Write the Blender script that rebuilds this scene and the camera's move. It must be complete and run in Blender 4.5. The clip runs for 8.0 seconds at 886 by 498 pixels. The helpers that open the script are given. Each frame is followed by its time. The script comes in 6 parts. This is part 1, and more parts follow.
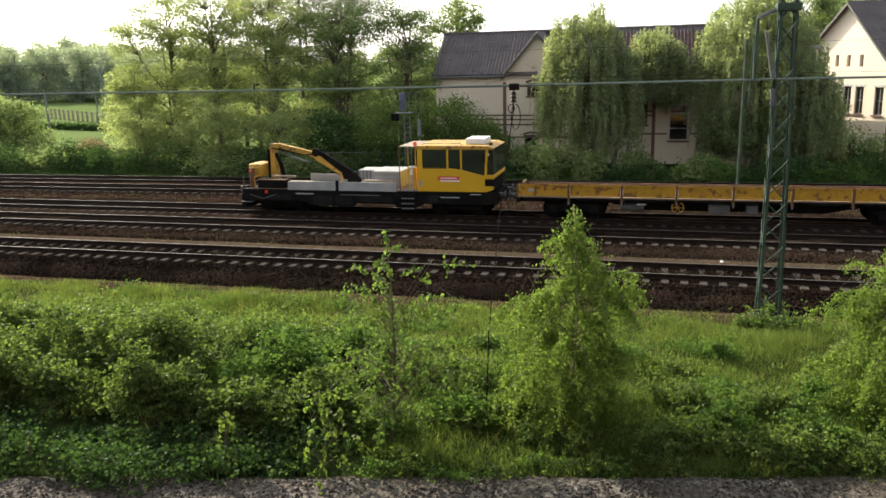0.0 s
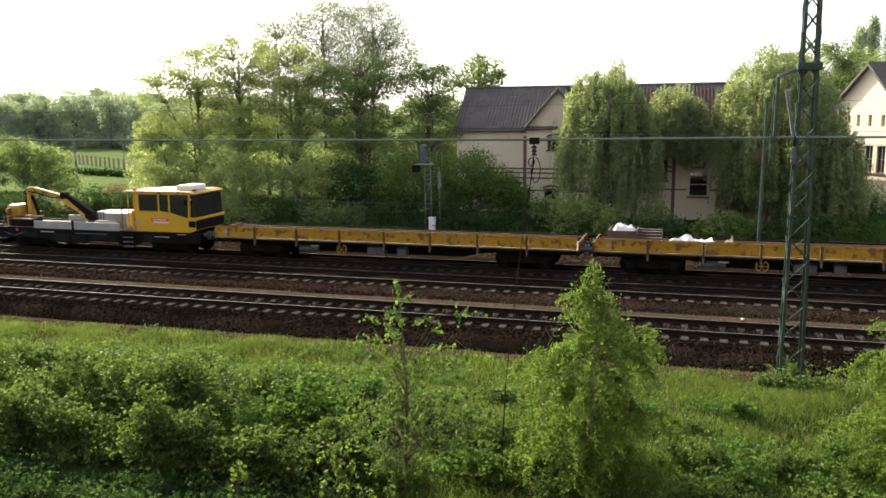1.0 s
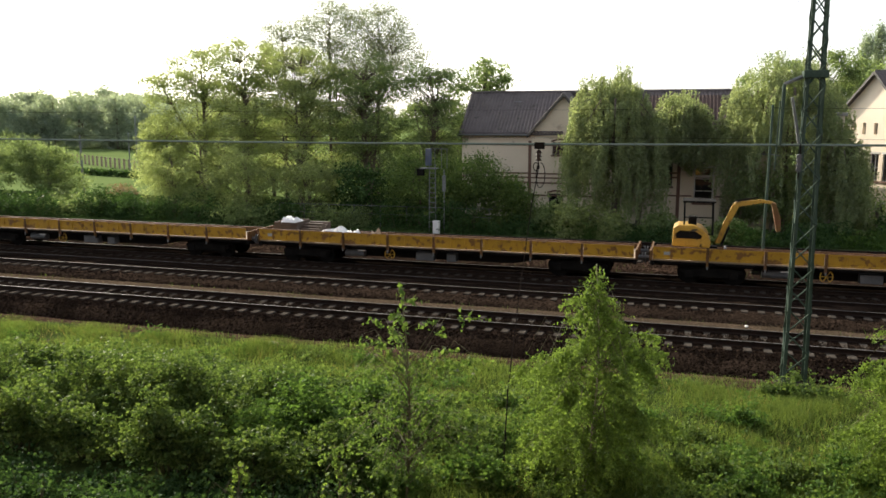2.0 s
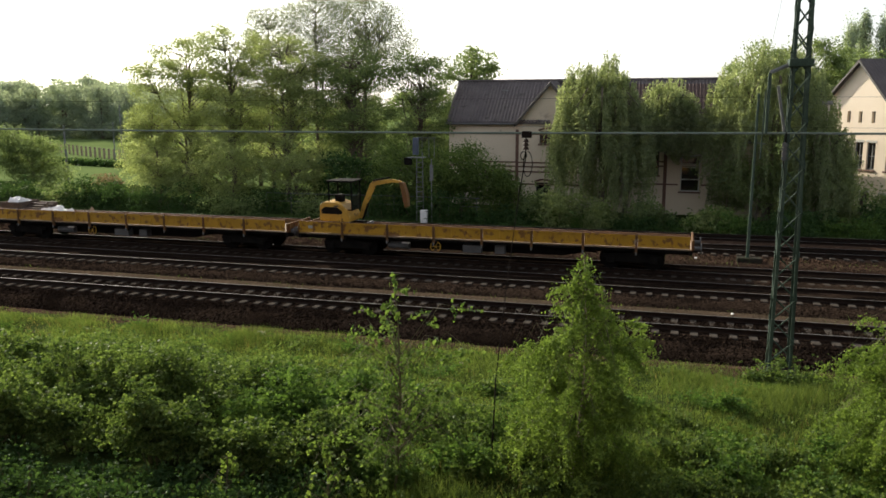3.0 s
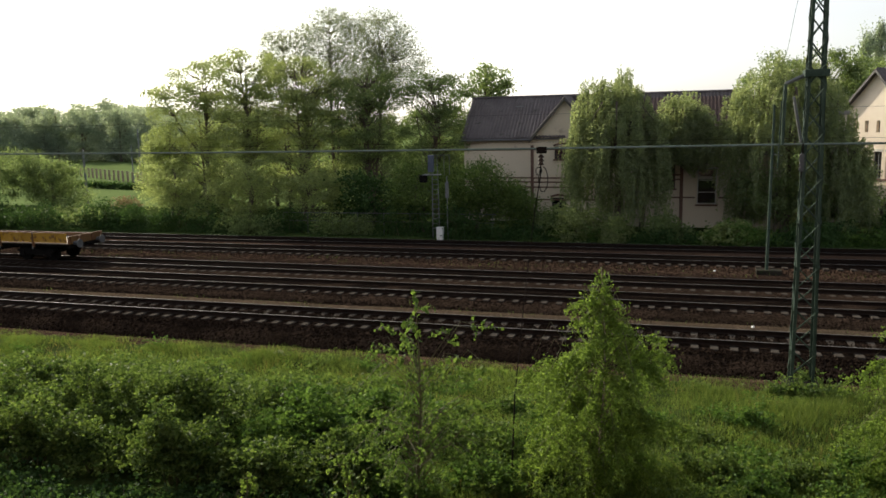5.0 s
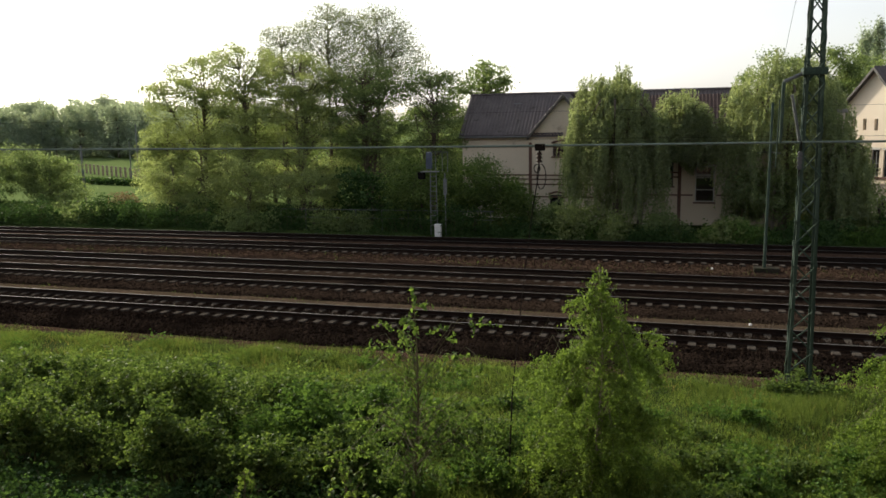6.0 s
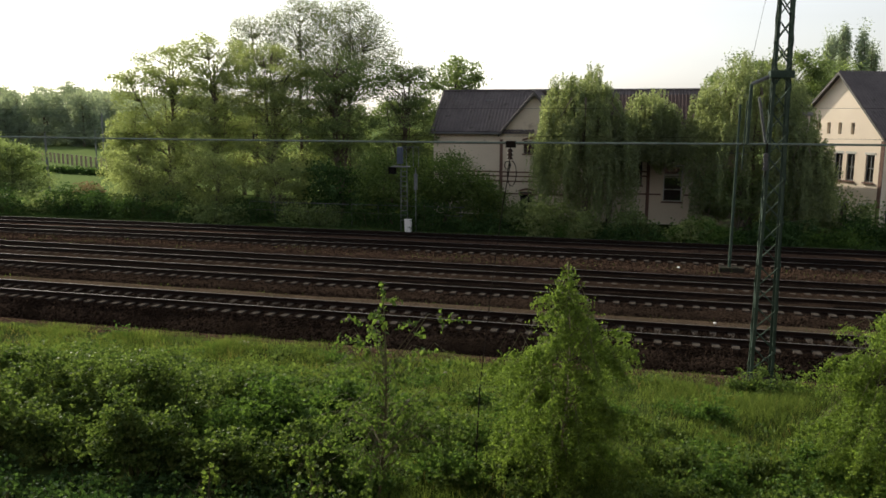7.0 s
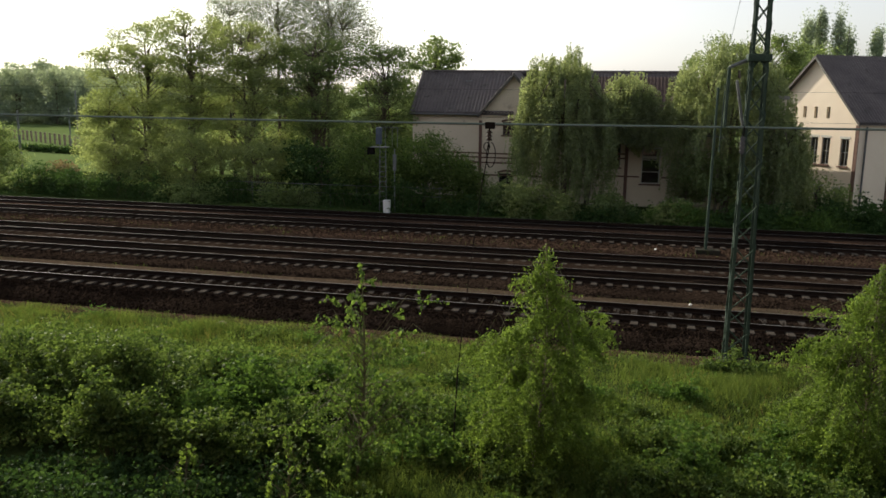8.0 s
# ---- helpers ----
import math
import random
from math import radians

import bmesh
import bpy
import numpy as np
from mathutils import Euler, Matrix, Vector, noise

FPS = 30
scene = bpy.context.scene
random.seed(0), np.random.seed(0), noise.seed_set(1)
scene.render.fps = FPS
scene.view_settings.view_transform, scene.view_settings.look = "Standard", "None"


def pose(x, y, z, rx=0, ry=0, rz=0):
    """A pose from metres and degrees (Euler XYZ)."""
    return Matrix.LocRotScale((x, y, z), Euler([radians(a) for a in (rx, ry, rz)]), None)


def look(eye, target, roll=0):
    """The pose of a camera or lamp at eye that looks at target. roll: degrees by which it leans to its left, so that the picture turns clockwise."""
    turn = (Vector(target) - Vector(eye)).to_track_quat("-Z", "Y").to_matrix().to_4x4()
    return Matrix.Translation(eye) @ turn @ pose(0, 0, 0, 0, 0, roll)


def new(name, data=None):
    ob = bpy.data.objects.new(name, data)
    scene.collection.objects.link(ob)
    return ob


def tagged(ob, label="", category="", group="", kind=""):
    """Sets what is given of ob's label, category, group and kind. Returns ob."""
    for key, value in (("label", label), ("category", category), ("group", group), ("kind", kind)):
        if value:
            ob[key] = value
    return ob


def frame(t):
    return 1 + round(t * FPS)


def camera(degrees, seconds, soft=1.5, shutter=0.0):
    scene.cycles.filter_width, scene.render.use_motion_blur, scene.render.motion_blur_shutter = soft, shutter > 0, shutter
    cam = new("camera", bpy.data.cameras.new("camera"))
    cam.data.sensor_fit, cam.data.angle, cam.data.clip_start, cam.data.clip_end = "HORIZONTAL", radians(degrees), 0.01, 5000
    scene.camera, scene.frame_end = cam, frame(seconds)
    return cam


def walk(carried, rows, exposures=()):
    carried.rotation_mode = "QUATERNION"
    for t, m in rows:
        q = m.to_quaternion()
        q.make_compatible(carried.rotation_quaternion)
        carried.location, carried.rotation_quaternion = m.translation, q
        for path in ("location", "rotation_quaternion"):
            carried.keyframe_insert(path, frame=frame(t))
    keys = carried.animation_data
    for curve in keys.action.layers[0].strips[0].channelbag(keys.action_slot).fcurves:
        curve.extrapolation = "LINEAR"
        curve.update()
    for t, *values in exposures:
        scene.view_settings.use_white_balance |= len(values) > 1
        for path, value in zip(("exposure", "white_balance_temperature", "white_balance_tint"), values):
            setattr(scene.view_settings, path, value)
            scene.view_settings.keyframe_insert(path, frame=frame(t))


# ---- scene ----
# ---------------- camera: held by hand on a footbridge over the yard ----------------
# world: x along the tracks, y across them, z = 0 at the sleepers' tops
EYE = (0.0, 0.0, 7.3)
TURNS = [  # seconds, yaw, pitch, roll
    (0, 15.252, -13.344, 1.530),
    (0.5, 17.224, -12.752, 1.463),
    (1, 16.754, -9.696, 0.651),
    (2.5, 17.205, -9.447, -0.160),
    (3, 16.227, -10.188, 0.151),
    (3.5, 15.071, -8.025, -0.095),
    (4, 14.976, -9.301, -0.165),
    (4.5, 14.884, -8.764, 1.058),
    (5, 17.237, -8.981, 1.207),
    (6.5, 16.762, -9.325, 0.632),
    (7, 15.136, -9.538, -0.126),
    (7.5, 14.244, -10.642, -0.476),
    (8, 13.695, -10.865, -0.644),
]
cam = camera(57.4, 8.0, soft=1.6)
walk(cam, [(t, pose(*EYE, 90 + pitch, roll, yaw)) for t, yaw, pitch, roll in TURNS], exposures=[(0, 1.14), (0.5, 1.16), (1.0, 1.15), (2.5, 0.62), (4.5, 0.34), (7.0, 0.19), (8.0, 0.17)])

# ---------------- light ----------------
SUN_TO = Vector((-0.75, 0.56, 0.49)).normalized()   # the way to the sun
SUN_EL = math.asin(SUN_TO.z)
SUN_ROT = math.atan2(SUN_TO.x, SUN_TO.y)
world = bpy.data.worlds.new("world")
scene.world = world
world.use_nodes = True
wn = world.node_tree
sky = wn.nodes.new("ShaderNodeTexSky")
sky.sky_type = "NISHITA"
sky.sun_disc = False
sky.sun_elevation, sky.sun_rotation = SUN_EL, SUN_ROT
sky.air_density, sky.dust_density, sky.ozone_density = 1.0, 2.0, 1.0
wn.nodes["Background"].inputs["Strength"].default_value = 0.15
haze = wn.nodes.new("ShaderNodeHueSaturation")   # a thin white haze over the whole sky
haze.inputs["Saturation"].default_value, haze.inputs["Value"].default_value = 0.3, 1.1
wn.links.new(sky.outputs["Color"], haze.inputs["Color"])
wn.links.new(haze.outputs["Color"], wn.nodes["Background"].inputs["Color"])
sun = new("sun", bpy.data.lights.new("sun", "SUN"))
sun.data.energy, sun.data.angle, sun.data.color = 4.6, radians(0.6), (1.0, 0.90, 0.73)
sun.matrix_world = look(SUN_TO * 100, (0, 0, 0))

# ---------------- materials ----------------
def nodes_of(name):
    m = bpy.data.materials.new(name)
    m.use_nodes = True
    return m, m.node_tree.nodes, m.node_tree.links, m.node_tree.nodes["Principled BSDF"]


def surface(name, low, high, rough=0.7, metal=0.0, scale=3.0, fine=40.0, bump=0.2, stain=None, stain_at=0.6, spec=0.5):
    """A worn surface: broad and fine variation between two colours, stains, fine relief."""
    m, n, l, b = nodes_of(name)
    co = n.new("ShaderNodeTexCoord")
    big, small = n.new("ShaderNodeTexNoise"), n.new("ShaderNodeTexNoise")
    big.inputs["Scale"].default_value, big.inputs["Detail"].default_value = scale, 6
    small.inputs["Scale"].default_value, small.inputs["Detail"].default_value = fine, 3
    for tex in (big, small):
        l.new(co.outputs["Object"], tex.inputs["Vector"])
    mid = n.new("ShaderNodeMix")
    mid.inputs["Factor"].default_value = 0.4
    l.new(big.outputs["Fac"], mid.inputs["A"])
    l.new(small.outputs["Fac"], mid.inputs["B"])
    ramp = n.new("ShaderNodeValToRGB")
    ramp.color_ramp.elements[0].position, ramp.color_ramp.elements[1].position = 0.35, 0.65
    ramp.color_ramp.elements[0].color, ramp.color_ramp.elements[1].color = (*low, 1), (*high, 1)
    l.new(mid.outputs["Result"], ramp.inputs["Fac"])
    out = ramp.outputs["Color"]
    if stain:
        third = n.new("ShaderNodeTexNoise")
        third.inputs["Scale"].default_value, third.inputs["Detail"].default_value = scale * 2.3, 8
        l.new(co.outputs["Object"], third.inputs["Vector"])
        cut = n.new("ShaderNodeValToRGB")
        cut.color_ramp.elements[0].position, cut.color_ramp.elements[1].position = stain_at, stain_at + 0.08
        l.new(third.outputs["Fac"], cut.inputs["Fac"])
        mix = n.new("ShaderNodeMix")
        mix.data_type = "RGBA"
        l.new(cut.outputs["Color"], mix.inputs["Factor"])
        l.new(out, mix.inputs["A"])
        mix.inputs["B"].default_value = (*stain, 1)
        out = mix.outputs["Result"]
    l.new(out, b.inputs["Base Color"])
    b.inputs["Roughness"].default_value, b.inputs["Metallic"].default_value = rough, metal
    b.inputs["Specular IOR Level"].default_value = spec
    bu = n.new("ShaderNodeBump")
    bu.inputs["Strength"].default_value, bu.inputs["Distance"].default_value = bump, 0.03
    l.new(small.outputs["Fac"], bu.inputs["Height"])
    l.new(bu.outputs["Normal"], b.inputs["Normal"])
    return m


def foliage(name, low, high, glow=0.5, rough=0.55, spec=0.05):
    """Leaves: each one its own tone; light passes through them."""
    m, n, l, b = nodes_of(name)
    geo = n.new("ShaderNodeNewGeometry")
    co = n.new("ShaderNodeTexCoord")
    noi = n.new("ShaderNodeTexNoise")
    noi.inputs["Scale"].default_value, noi.inputs["Detail"].default_value = 1.6, 4
    l.new(co.outputs["Object"], noi.inputs["Vector"])
    add = n.new("ShaderNodeMix")
    add.inputs["Factor"].default_value = 0.6
    l.new(geo.outputs["Random Per Island"], add.inputs["A"])
    l.new(noi.outputs["Fac"], add.inputs["B"])
    ramp = n.new("ShaderNodeValToRGB")
    ramp.color_ramp.elements[0].position, ramp.color_ramp.elements[1].position = 0.25, 0.72
    ramp.color_ramp.elements[0].color, ramp.color_ramp.elements[1].color = (*low, 1), (*high, 1)
    l.new(add.outputs["Result"], ramp.inputs["Fac"])
    l.new(ramp.outputs["Color"], b.inputs["Base Color"])
    b.inputs["Roughness"].default_value = rough
    b.inputs["Specular IOR Level"].default_value = spec
    tr = n.new("ShaderNodeBsdfTranslucent")
    tint = n.new("ShaderNodeMix")
    tint.data_type, tint.blend_type = "RGBA", "MULTIPLY"
    tint.inputs["Factor"].default_value = 1.0
    l.new(ramp.outputs["Color"], tint.inputs["A"])
    tint.inputs["B"].default_value = (1.42, 1.4, 0.76, 1)
    l.new(tint.outputs["Result"], tr.inputs["Color"])
    mix = n.new("ShaderNodeMixShader")
    mix.inputs["Fac"].default_value = glow
    l.new(b.outputs["BSDF"], mix.inputs[1])
    l.new(tr.outputs["BSDF"], mix.inputs[2])
    l.new(mix.outputs["Shader"], n["Material Output"].inputs["Surface"])
    return m


def stones(name, low, high, size, bump=0.8, dirt=None):
    """Loose stone: cells of that size in metres, each its own tone, with relief; dust patches."""
    m, n, l, b = nodes_of(name)
    co = n.new("ShaderNodeTexCoord")
    vo = n.new("ShaderNodeTexVoronoi")
    vo.inputs["Scale"].default_value = 1 / size
    l.new(co.outputs["Object"], vo.inputs["Vector"])
    grey = n.new("ShaderNodeRGBToBW")
    l.new(vo.outputs["Color"], grey.inputs["Color"])
    ramp = n.new("ShaderNodeValToRGB")
    ramp.color_ramp.elements[0].position, ramp.color_ramp.elements[1].position = 0.2, 0.8
    ramp.color_ramp.elements[0].color, ramp.color_ramp.elements[1].color = (*low, 1), (*high, 1)
    l.new(grey.outputs["Val"], ramp.inputs["Fac"])
    out = ramp.outputs["Color"]
    noi = n.new("ShaderNodeTexNoise")
    noi.inputs["Scale"].default_value, noi.inputs["Detail"].default_value = 0.7, 8
    l.new(co.outputs["Object"], noi.inputs["Vector"])
    cut = n.new("ShaderNodeValToRGB")
    cut.color_ramp.elements[0].position, cut.color_ramp.elements[1].position = 0.45, 0.7
    l.new(noi.outputs["Fac"], cut.inputs["Fac"])
    mix = n.new("ShaderNodeMix")
    mix.data_type = "RGBA"
    l.new(cut.outputs["Color"], mix.inputs["Factor"])
    l.new(out, mix.inputs["A"])
    mix.inputs["B"].default_value = (*(dirt or high), 1)
    l.new(mix.outputs["Result"], b.inputs["Base Color"])
    b.inputs["Roughness"].default_value = 1.0
    b.inputs["Specular IOR Level"].default_value = 0.0
    bu = n.new("ShaderNodeBump")
    bu.inputs["Strength"].default_value, bu.inputs["Distance"].default_value = bump, size * 0.6
    bu.invert = True
    l.new(vo.outputs["Distance"], bu.inputs["Height"])
    l.new(bu.outputs["Normal"], b.inputs["Normal"])
    return m


M = {
    "soil": surface("soil_and_turf", (0.018, 0.03, 0.009), (0.05, 0.068, 0.02), 1.0, scale=0.5, fine=9, bump=0.8, stain=(0.06, 0.05, 0.03), stain_at=0.64, spec=0.0),
    "meadow": surface("mown_meadow", (0.09, 0.13, 0.045), (0.13, 0.175, 0.065), 1.0, scale=0.1, fine=3, bump=0.3, spec=0.0),
    "ballast": stones("brown_ballast", (0.007, 0.005, 0.0038), (0.045, 0.031, 0.0228), 0.06, dirt=(0.016, 0.0112, 0.0084)),
    # near-black stone colour that stands in for the rails' shadow
    "ballast_shadow": stones("rail_shadow_ballast", (0.003, 0.0024, 0.002), (0.015, 0.011, 0.009), 0.06, dirt=(0.006, 0.0046, 0.0038)),
    "ballast_dust": stones("dusty_ballast", (0.014, 0.009, 0.0068), (0.085, 0.055, 0.039), 0.06, dirt=(0.046, 0.03, 0.021)),
    "sandy": stones("sandy_path", (0.03, 0.022, 0.0155), (0.1, 0.073, 0.05), 0.045, bump=0.9, dirt=(0.05, 0.038, 0.026)),
    "gravel": stones("grey_gravel", (0.03, 0.027, 0.024), (0.17, 0.155, 0.135), 0.055, dirt=(0.075, 0.066, 0.053)),
    "sleeper": surface("concrete_sleeper", (0.038, 0.033, 0.028), (0.092, 0.08, 0.067), 0.95, scale=2, fine=40, spec=0.0, stain=(0.03, 0.022, 0.018), stain_at=0.58),
    "rail": surface("rusty_rail", (0.009, 0.006, 0.0045), (0.026, 0.015, 0.010), 0.85, 0.0, scale=4, fine=60, spec=0.15),
    "railtop": surface("worn_rail_head", (0.06, 0.058, 0.055), (0.12, 0.117, 0.11), 0.75, 0.3, scale=2, fine=40, bump=0.05),
    "yellow": surface("yellow_paint", (0.34, 0.185, 0.008), (0.46, 0.255, 0.012), 0.6, scale=1.7, fine=18, bump=0.08, stain=(0.17, 0.078, 0.014), stain_at=0.535),
    "rustyellow": surface("rusted_yellow_paint", (0.06, 0.03, 0.010), (0.16, 0.078, 0.014), 0.8, scale=1.2, fine=14, bump=0.05, stain=(0.13, 0.055, 0.02), stain_at=0.5),
    "cabyellow": surface("clean_yellow_paint", (0.54, 0.315, 0.012), (0.62, 0.365, 0.017), 0.4, scale=0.6, fine=10, bump=0.03),
    "orange": surface("orange_paint", (0.46, 0.215, 0.015), (0.55, 0.275, 0.02), 0.5, scale=1, fine=12, bump=0.03),
    "ochre": surface("worn_ochre_paint", (0.33, 0.185, 0.02), (0.50, 0.29, 0.035), 0.55, scale=1.5, fine=14, bump=0.05, stain=(0.05, 0.035, 0.02), stain_at=0.58),
    "rust": surface("rust", (0.075, 0.036, 0.018), (0.17, 0.08, 0.035), 0.85, scale=2, fine=30),
    "black": surface("sooty_black_steel", (0.005, 0.005, 0.005), (0.014, 0.0125, 0.011), 0.85, scale=2, fine=25, spec=0.06),
    "soot": surface("sooty_grey_steel", (0.008, 0.008, 0.008), (0.02, 0.0195, 0.019), 0.8, scale=2, fine=25, spec=0.08),
    "greypaint": surface("grey_painted_steel", (0.25, 0.26, 0.26), (0.36, 0.37, 0.36), 0.55, scale=1.5, fine=20),
    "darkgrey": surface("dark_grey_steel", (0.06, 0.065, 0.07), (0.12, 0.12, 0.12), 0.6, scale=2, fine=25),
    "white": surface("white_paint", (0.68, 0.68, 0.66), (0.82, 0.82, 0.80), 0.5, scale=1.5, fine=15, bump=0.05),
    "red": surface("red_paint", (0.50, 0.02, 0.02), (0.60, 0.03, 0.03), 0.4, bump=0.02),
    "beacon": surface("orange_red_plastic", (0.75, 0.10, 0.04), (0.85, 0.14, 0.05), 0.3, bump=0.0),
    "mast": surface("green_grey_painted_steel", (0.028, 0.048, 0.035), (0.064, 0.094, 0.07), 0.8, scale=3, fine=30, spec=0.15, stain=(0.12, 0.09, 0.055), stain_at=0.68),
    "galv": surface("weathered_zinc", (0.10, 0.11, 0.11), (0.20, 0.21, 0.21), 0.6, 0.2, scale=3, fine=30),
    "wire": surface("weathered_copper_cable", (0.11, 0.15, 0.125), (0.19, 0.24, 0.205), 0.7, 0.1, scale=3, fine=30),
    "darkwire": surface("dark_steel_wire", (0.010, 0.008, 0.007), (0.024, 0.019, 0.016), 0.95, scale=3, fine=30, spec=0.0),
    "insul": surface("brown_glazed_ceramic", (0.022, 0.014, 0.011), (0.045, 0.028, 0.02), 0.7, bump=0.02, spec=0.1),
    "render": surface("cream_render", (0.60, 0.51, 0.39), (0.70, 0.605, 0.475), 0.9, scale=0.5, fine=14, bump=0.15, stain=(0.44, 0.36, 0.28), stain_at=0.64),
    "render2": surface("warm_cream_render", (0.70, 0.60, 0.47), (0.78, 0.68, 0.55), 0.9, scale=0.5, fine=14, bump=0.12),
    "brickband": surface("red_brown_brick", (0.11, 0.06, 0.045), (0.18, 0.105, 0.08), 0.9, scale=4, fine=30),
    "tile": surface("grey_brown_roof_tile", (0.07, 0.06, 0.062), (0.135, 0.115, 0.116), 0.8, scale=0.8, fine=12, bump=0.15, stain=(0.05, 0.045, 0.04), stain_at=0.62),
    "tile2": surface("red_brown_roof_tile", (0.055, 0.034, 0.031), (0.095, 0.06, 0.052), 0.9, scale=0.8, fine=12, bump=0.15),
    "wood": surface("weathered_wood", (0.2, 0.155, 0.11), (0.34, 0.27, 0.2), 0.9, scale=2, fine=30),
    "frame": surface("dark_window_frame", (0.05, 0.045, 0.04), (0.09, 0.08, 0.07), 0.6, bump=0.05),
    "paleframe": surface("pale_window_frame", (0.45, 0.44, 0.40), (0.55, 0.54, 0.50), 0.6, bump=0.05),
    "bark": surface("brown_bark", (0.06, 0.047, 0.034), (0.14, 0.112, 0.082), 0.95, scale=3, fine=20, bump=0.8),
    "birchbark": surface("pale_birch_bark", (0.22, 0.17, 0.13), (0.5, 0.45, 0.38), 0.8, scale=5, fine=30, stain=(0.05, 0.04, 0.035), stain_at=0.58),
    "twig": surface("green_brown_stem", (0.06, 0.06, 0.025), (0.12, 0.11, 0.05), 0.8, scale=5, fine=30),
    "tarp": surface("crumpled_white_sheet", (0.66, 0.66, 0.66), (0.80, 0.80, 0.80), 0.5, scale=2, fine=9, bump=0.3),
    "footing": surface("mossy_dark_concrete", (0.018, 0.017, 0.013), (0.04, 0.036, 0.028), 0.95, scale=3, fine=30, spec=0.05, stain=(0.025, 0.035, 0.015), stain_at=0.55),
    "crate": surface("dark_stained_boards", (0.05, 0.035, 0.025), (0.11, 0.08, 0.06), 0.9, scale=2, fine=25),
    "concrete": surface("grey_concrete", (0.22, 0.21, 0.19), (0.33, 0.31, 0.28), 0.9, scale=2, fine=25, stain=(0.13, 0.12, 0.10)),
    "signal": surface("blue_grey_paint", (0.045, 0.06, 0.09), (0.08, 0.10, 0.14), 0.7, bump=0.05),
    "rock": surface("pale_stone", (0.22, 0.20, 0.17), (0.34, 0.31, 0.27), 0.9, scale=4, fine=30, bump=0.5),
    # leaves
    "leaf_wood": foliage("wood_leaf", (0.092, 0.132, 0.068), (0.215, 0.275, 0.145), 0.62),
    "leaf_yellow": foliage("young_leaf", (0.145, 0.182, 0.1), (0.3, 0.352, 0.19), 0.66),
    "leaf_pale": foliage("grey_green_leaf", (0.15, 0.178, 0.14), (0.29, 0.32, 0.245), 0.5),
    "leaf_willow": foliage("willow_leaf", (0.15, 0.19, 0.125), (0.3, 0.345, 0.22), 0.64),
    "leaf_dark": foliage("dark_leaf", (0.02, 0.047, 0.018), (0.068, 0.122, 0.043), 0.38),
    # pale and bluish: the haze of distance is mixed into this leaf colour
    "leaf_haze": foliage("hazed_far_leaf", (0.2, 0.25, 0.232), (0.33, 0.385, 0.352), 0.55),
    "leaf_bramble": foliage("bramble_leaf", (0.034, 0.068, 0.021), (0.152, 0.215, 0.068), 0.45, 0.55, 0.1),
    "leaf_birch": foliage("birch_leaf", (0.075, 0.122, 0.03), (0.175, 0.255, 0.066), 0.55, 0.5, 0.08),
    "blade": foliage("grass_blade", (0.045, 0.078, 0.022), (0.155, 0.205, 0.062), 0.5),
    "leaf_weed": foliage("weed_leaf", (0.04, 0.085, 0.024), (0.12, 0.20, 0.055), 0.45),
    "leaf_shoot": foliage("poplar_leaf", (0.048, 0.09, 0.027), (0.14, 0.21, 0.06), 0.52),
    "hay": foliage("brown_dead_grass", (0.05, 0.037, 0.025), (0.12, 0.09, 0.06), 0.1),
    "straw": foliage("dry_grass_blade", (0.13, 0.11, 0.045), (0.26, 0.22, 0.09), 0.4),
    "flower": foliage("pink_blossom", (0.18, 0.14, 0.095), (0.3, 0.235, 0.175), 0.3),
}


def glass(name, tint, rough=0.05):
    m, n, l, b = nodes_of(name)
    b.inputs["Base Color"].default_value = (*tint, 1)
    b.inputs["Roughness"].default_value = rough
    b.inputs["Specular IOR Level"].default_value = 0.7
    return m


M["glass"] = glass("dark_window_glass", (0.012, 0.014, 0.016))
M["cabglass"] = glass("tinted_cab_glass", (0.02, 0.022, 0.02))


# ---------------- building helpers ----------------
def part(name, bm, material, parent=None, label=""):
    """Links a bmesh as one mesh object, under parent when one is given."""
    me = bpy.data.meshes.new(name)
    bm.normal_update()
    bm.to_mesh(me)
    bm.free()
    me.materials.append(M[material])
    ob = new(name, me)
    if parent:
        ob.parent = parent
    if label:
        ob["label"] = label
    return ob


def thing(name, m, label, category, group="", kind=""):
    ob = new(name)
    ob.empty_display_size = 0.3
    ob.matrix_basis = m
    return tagged(ob, label, category, group, kind)


def box(x0, x1, y0, y1, z0, z1, bevel=0.0, bm=None):
    """A box between those planes, with rounded edges; into bm when given."""
    own = bmesh.new()
    bmesh.ops.create_cube(own, size=1)
    for v in own.verts:
        v.co = Vector((x0 + (v.co.x + 0.5) * (x1 - x0), y0 + (v.co.y + 0.5) * (y1 - y0), z0 + (v.co.z + 0.5) * (z1 - z0)))
    if bevel:
        bmesh.ops.bevel(own, geom=own.edges[:], offset=bevel, segments=2, affect="EDGES", profile=0.7)
    return join(bm, own)


def join(bm, own):
    if bm is None:
        return own
    me = bpy.data.meshes.new("join")
    own.to_mesh(me)
    own.free()
    bm.from_mesh(me)
    bpy.data.meshes.remove(me)
    return bm


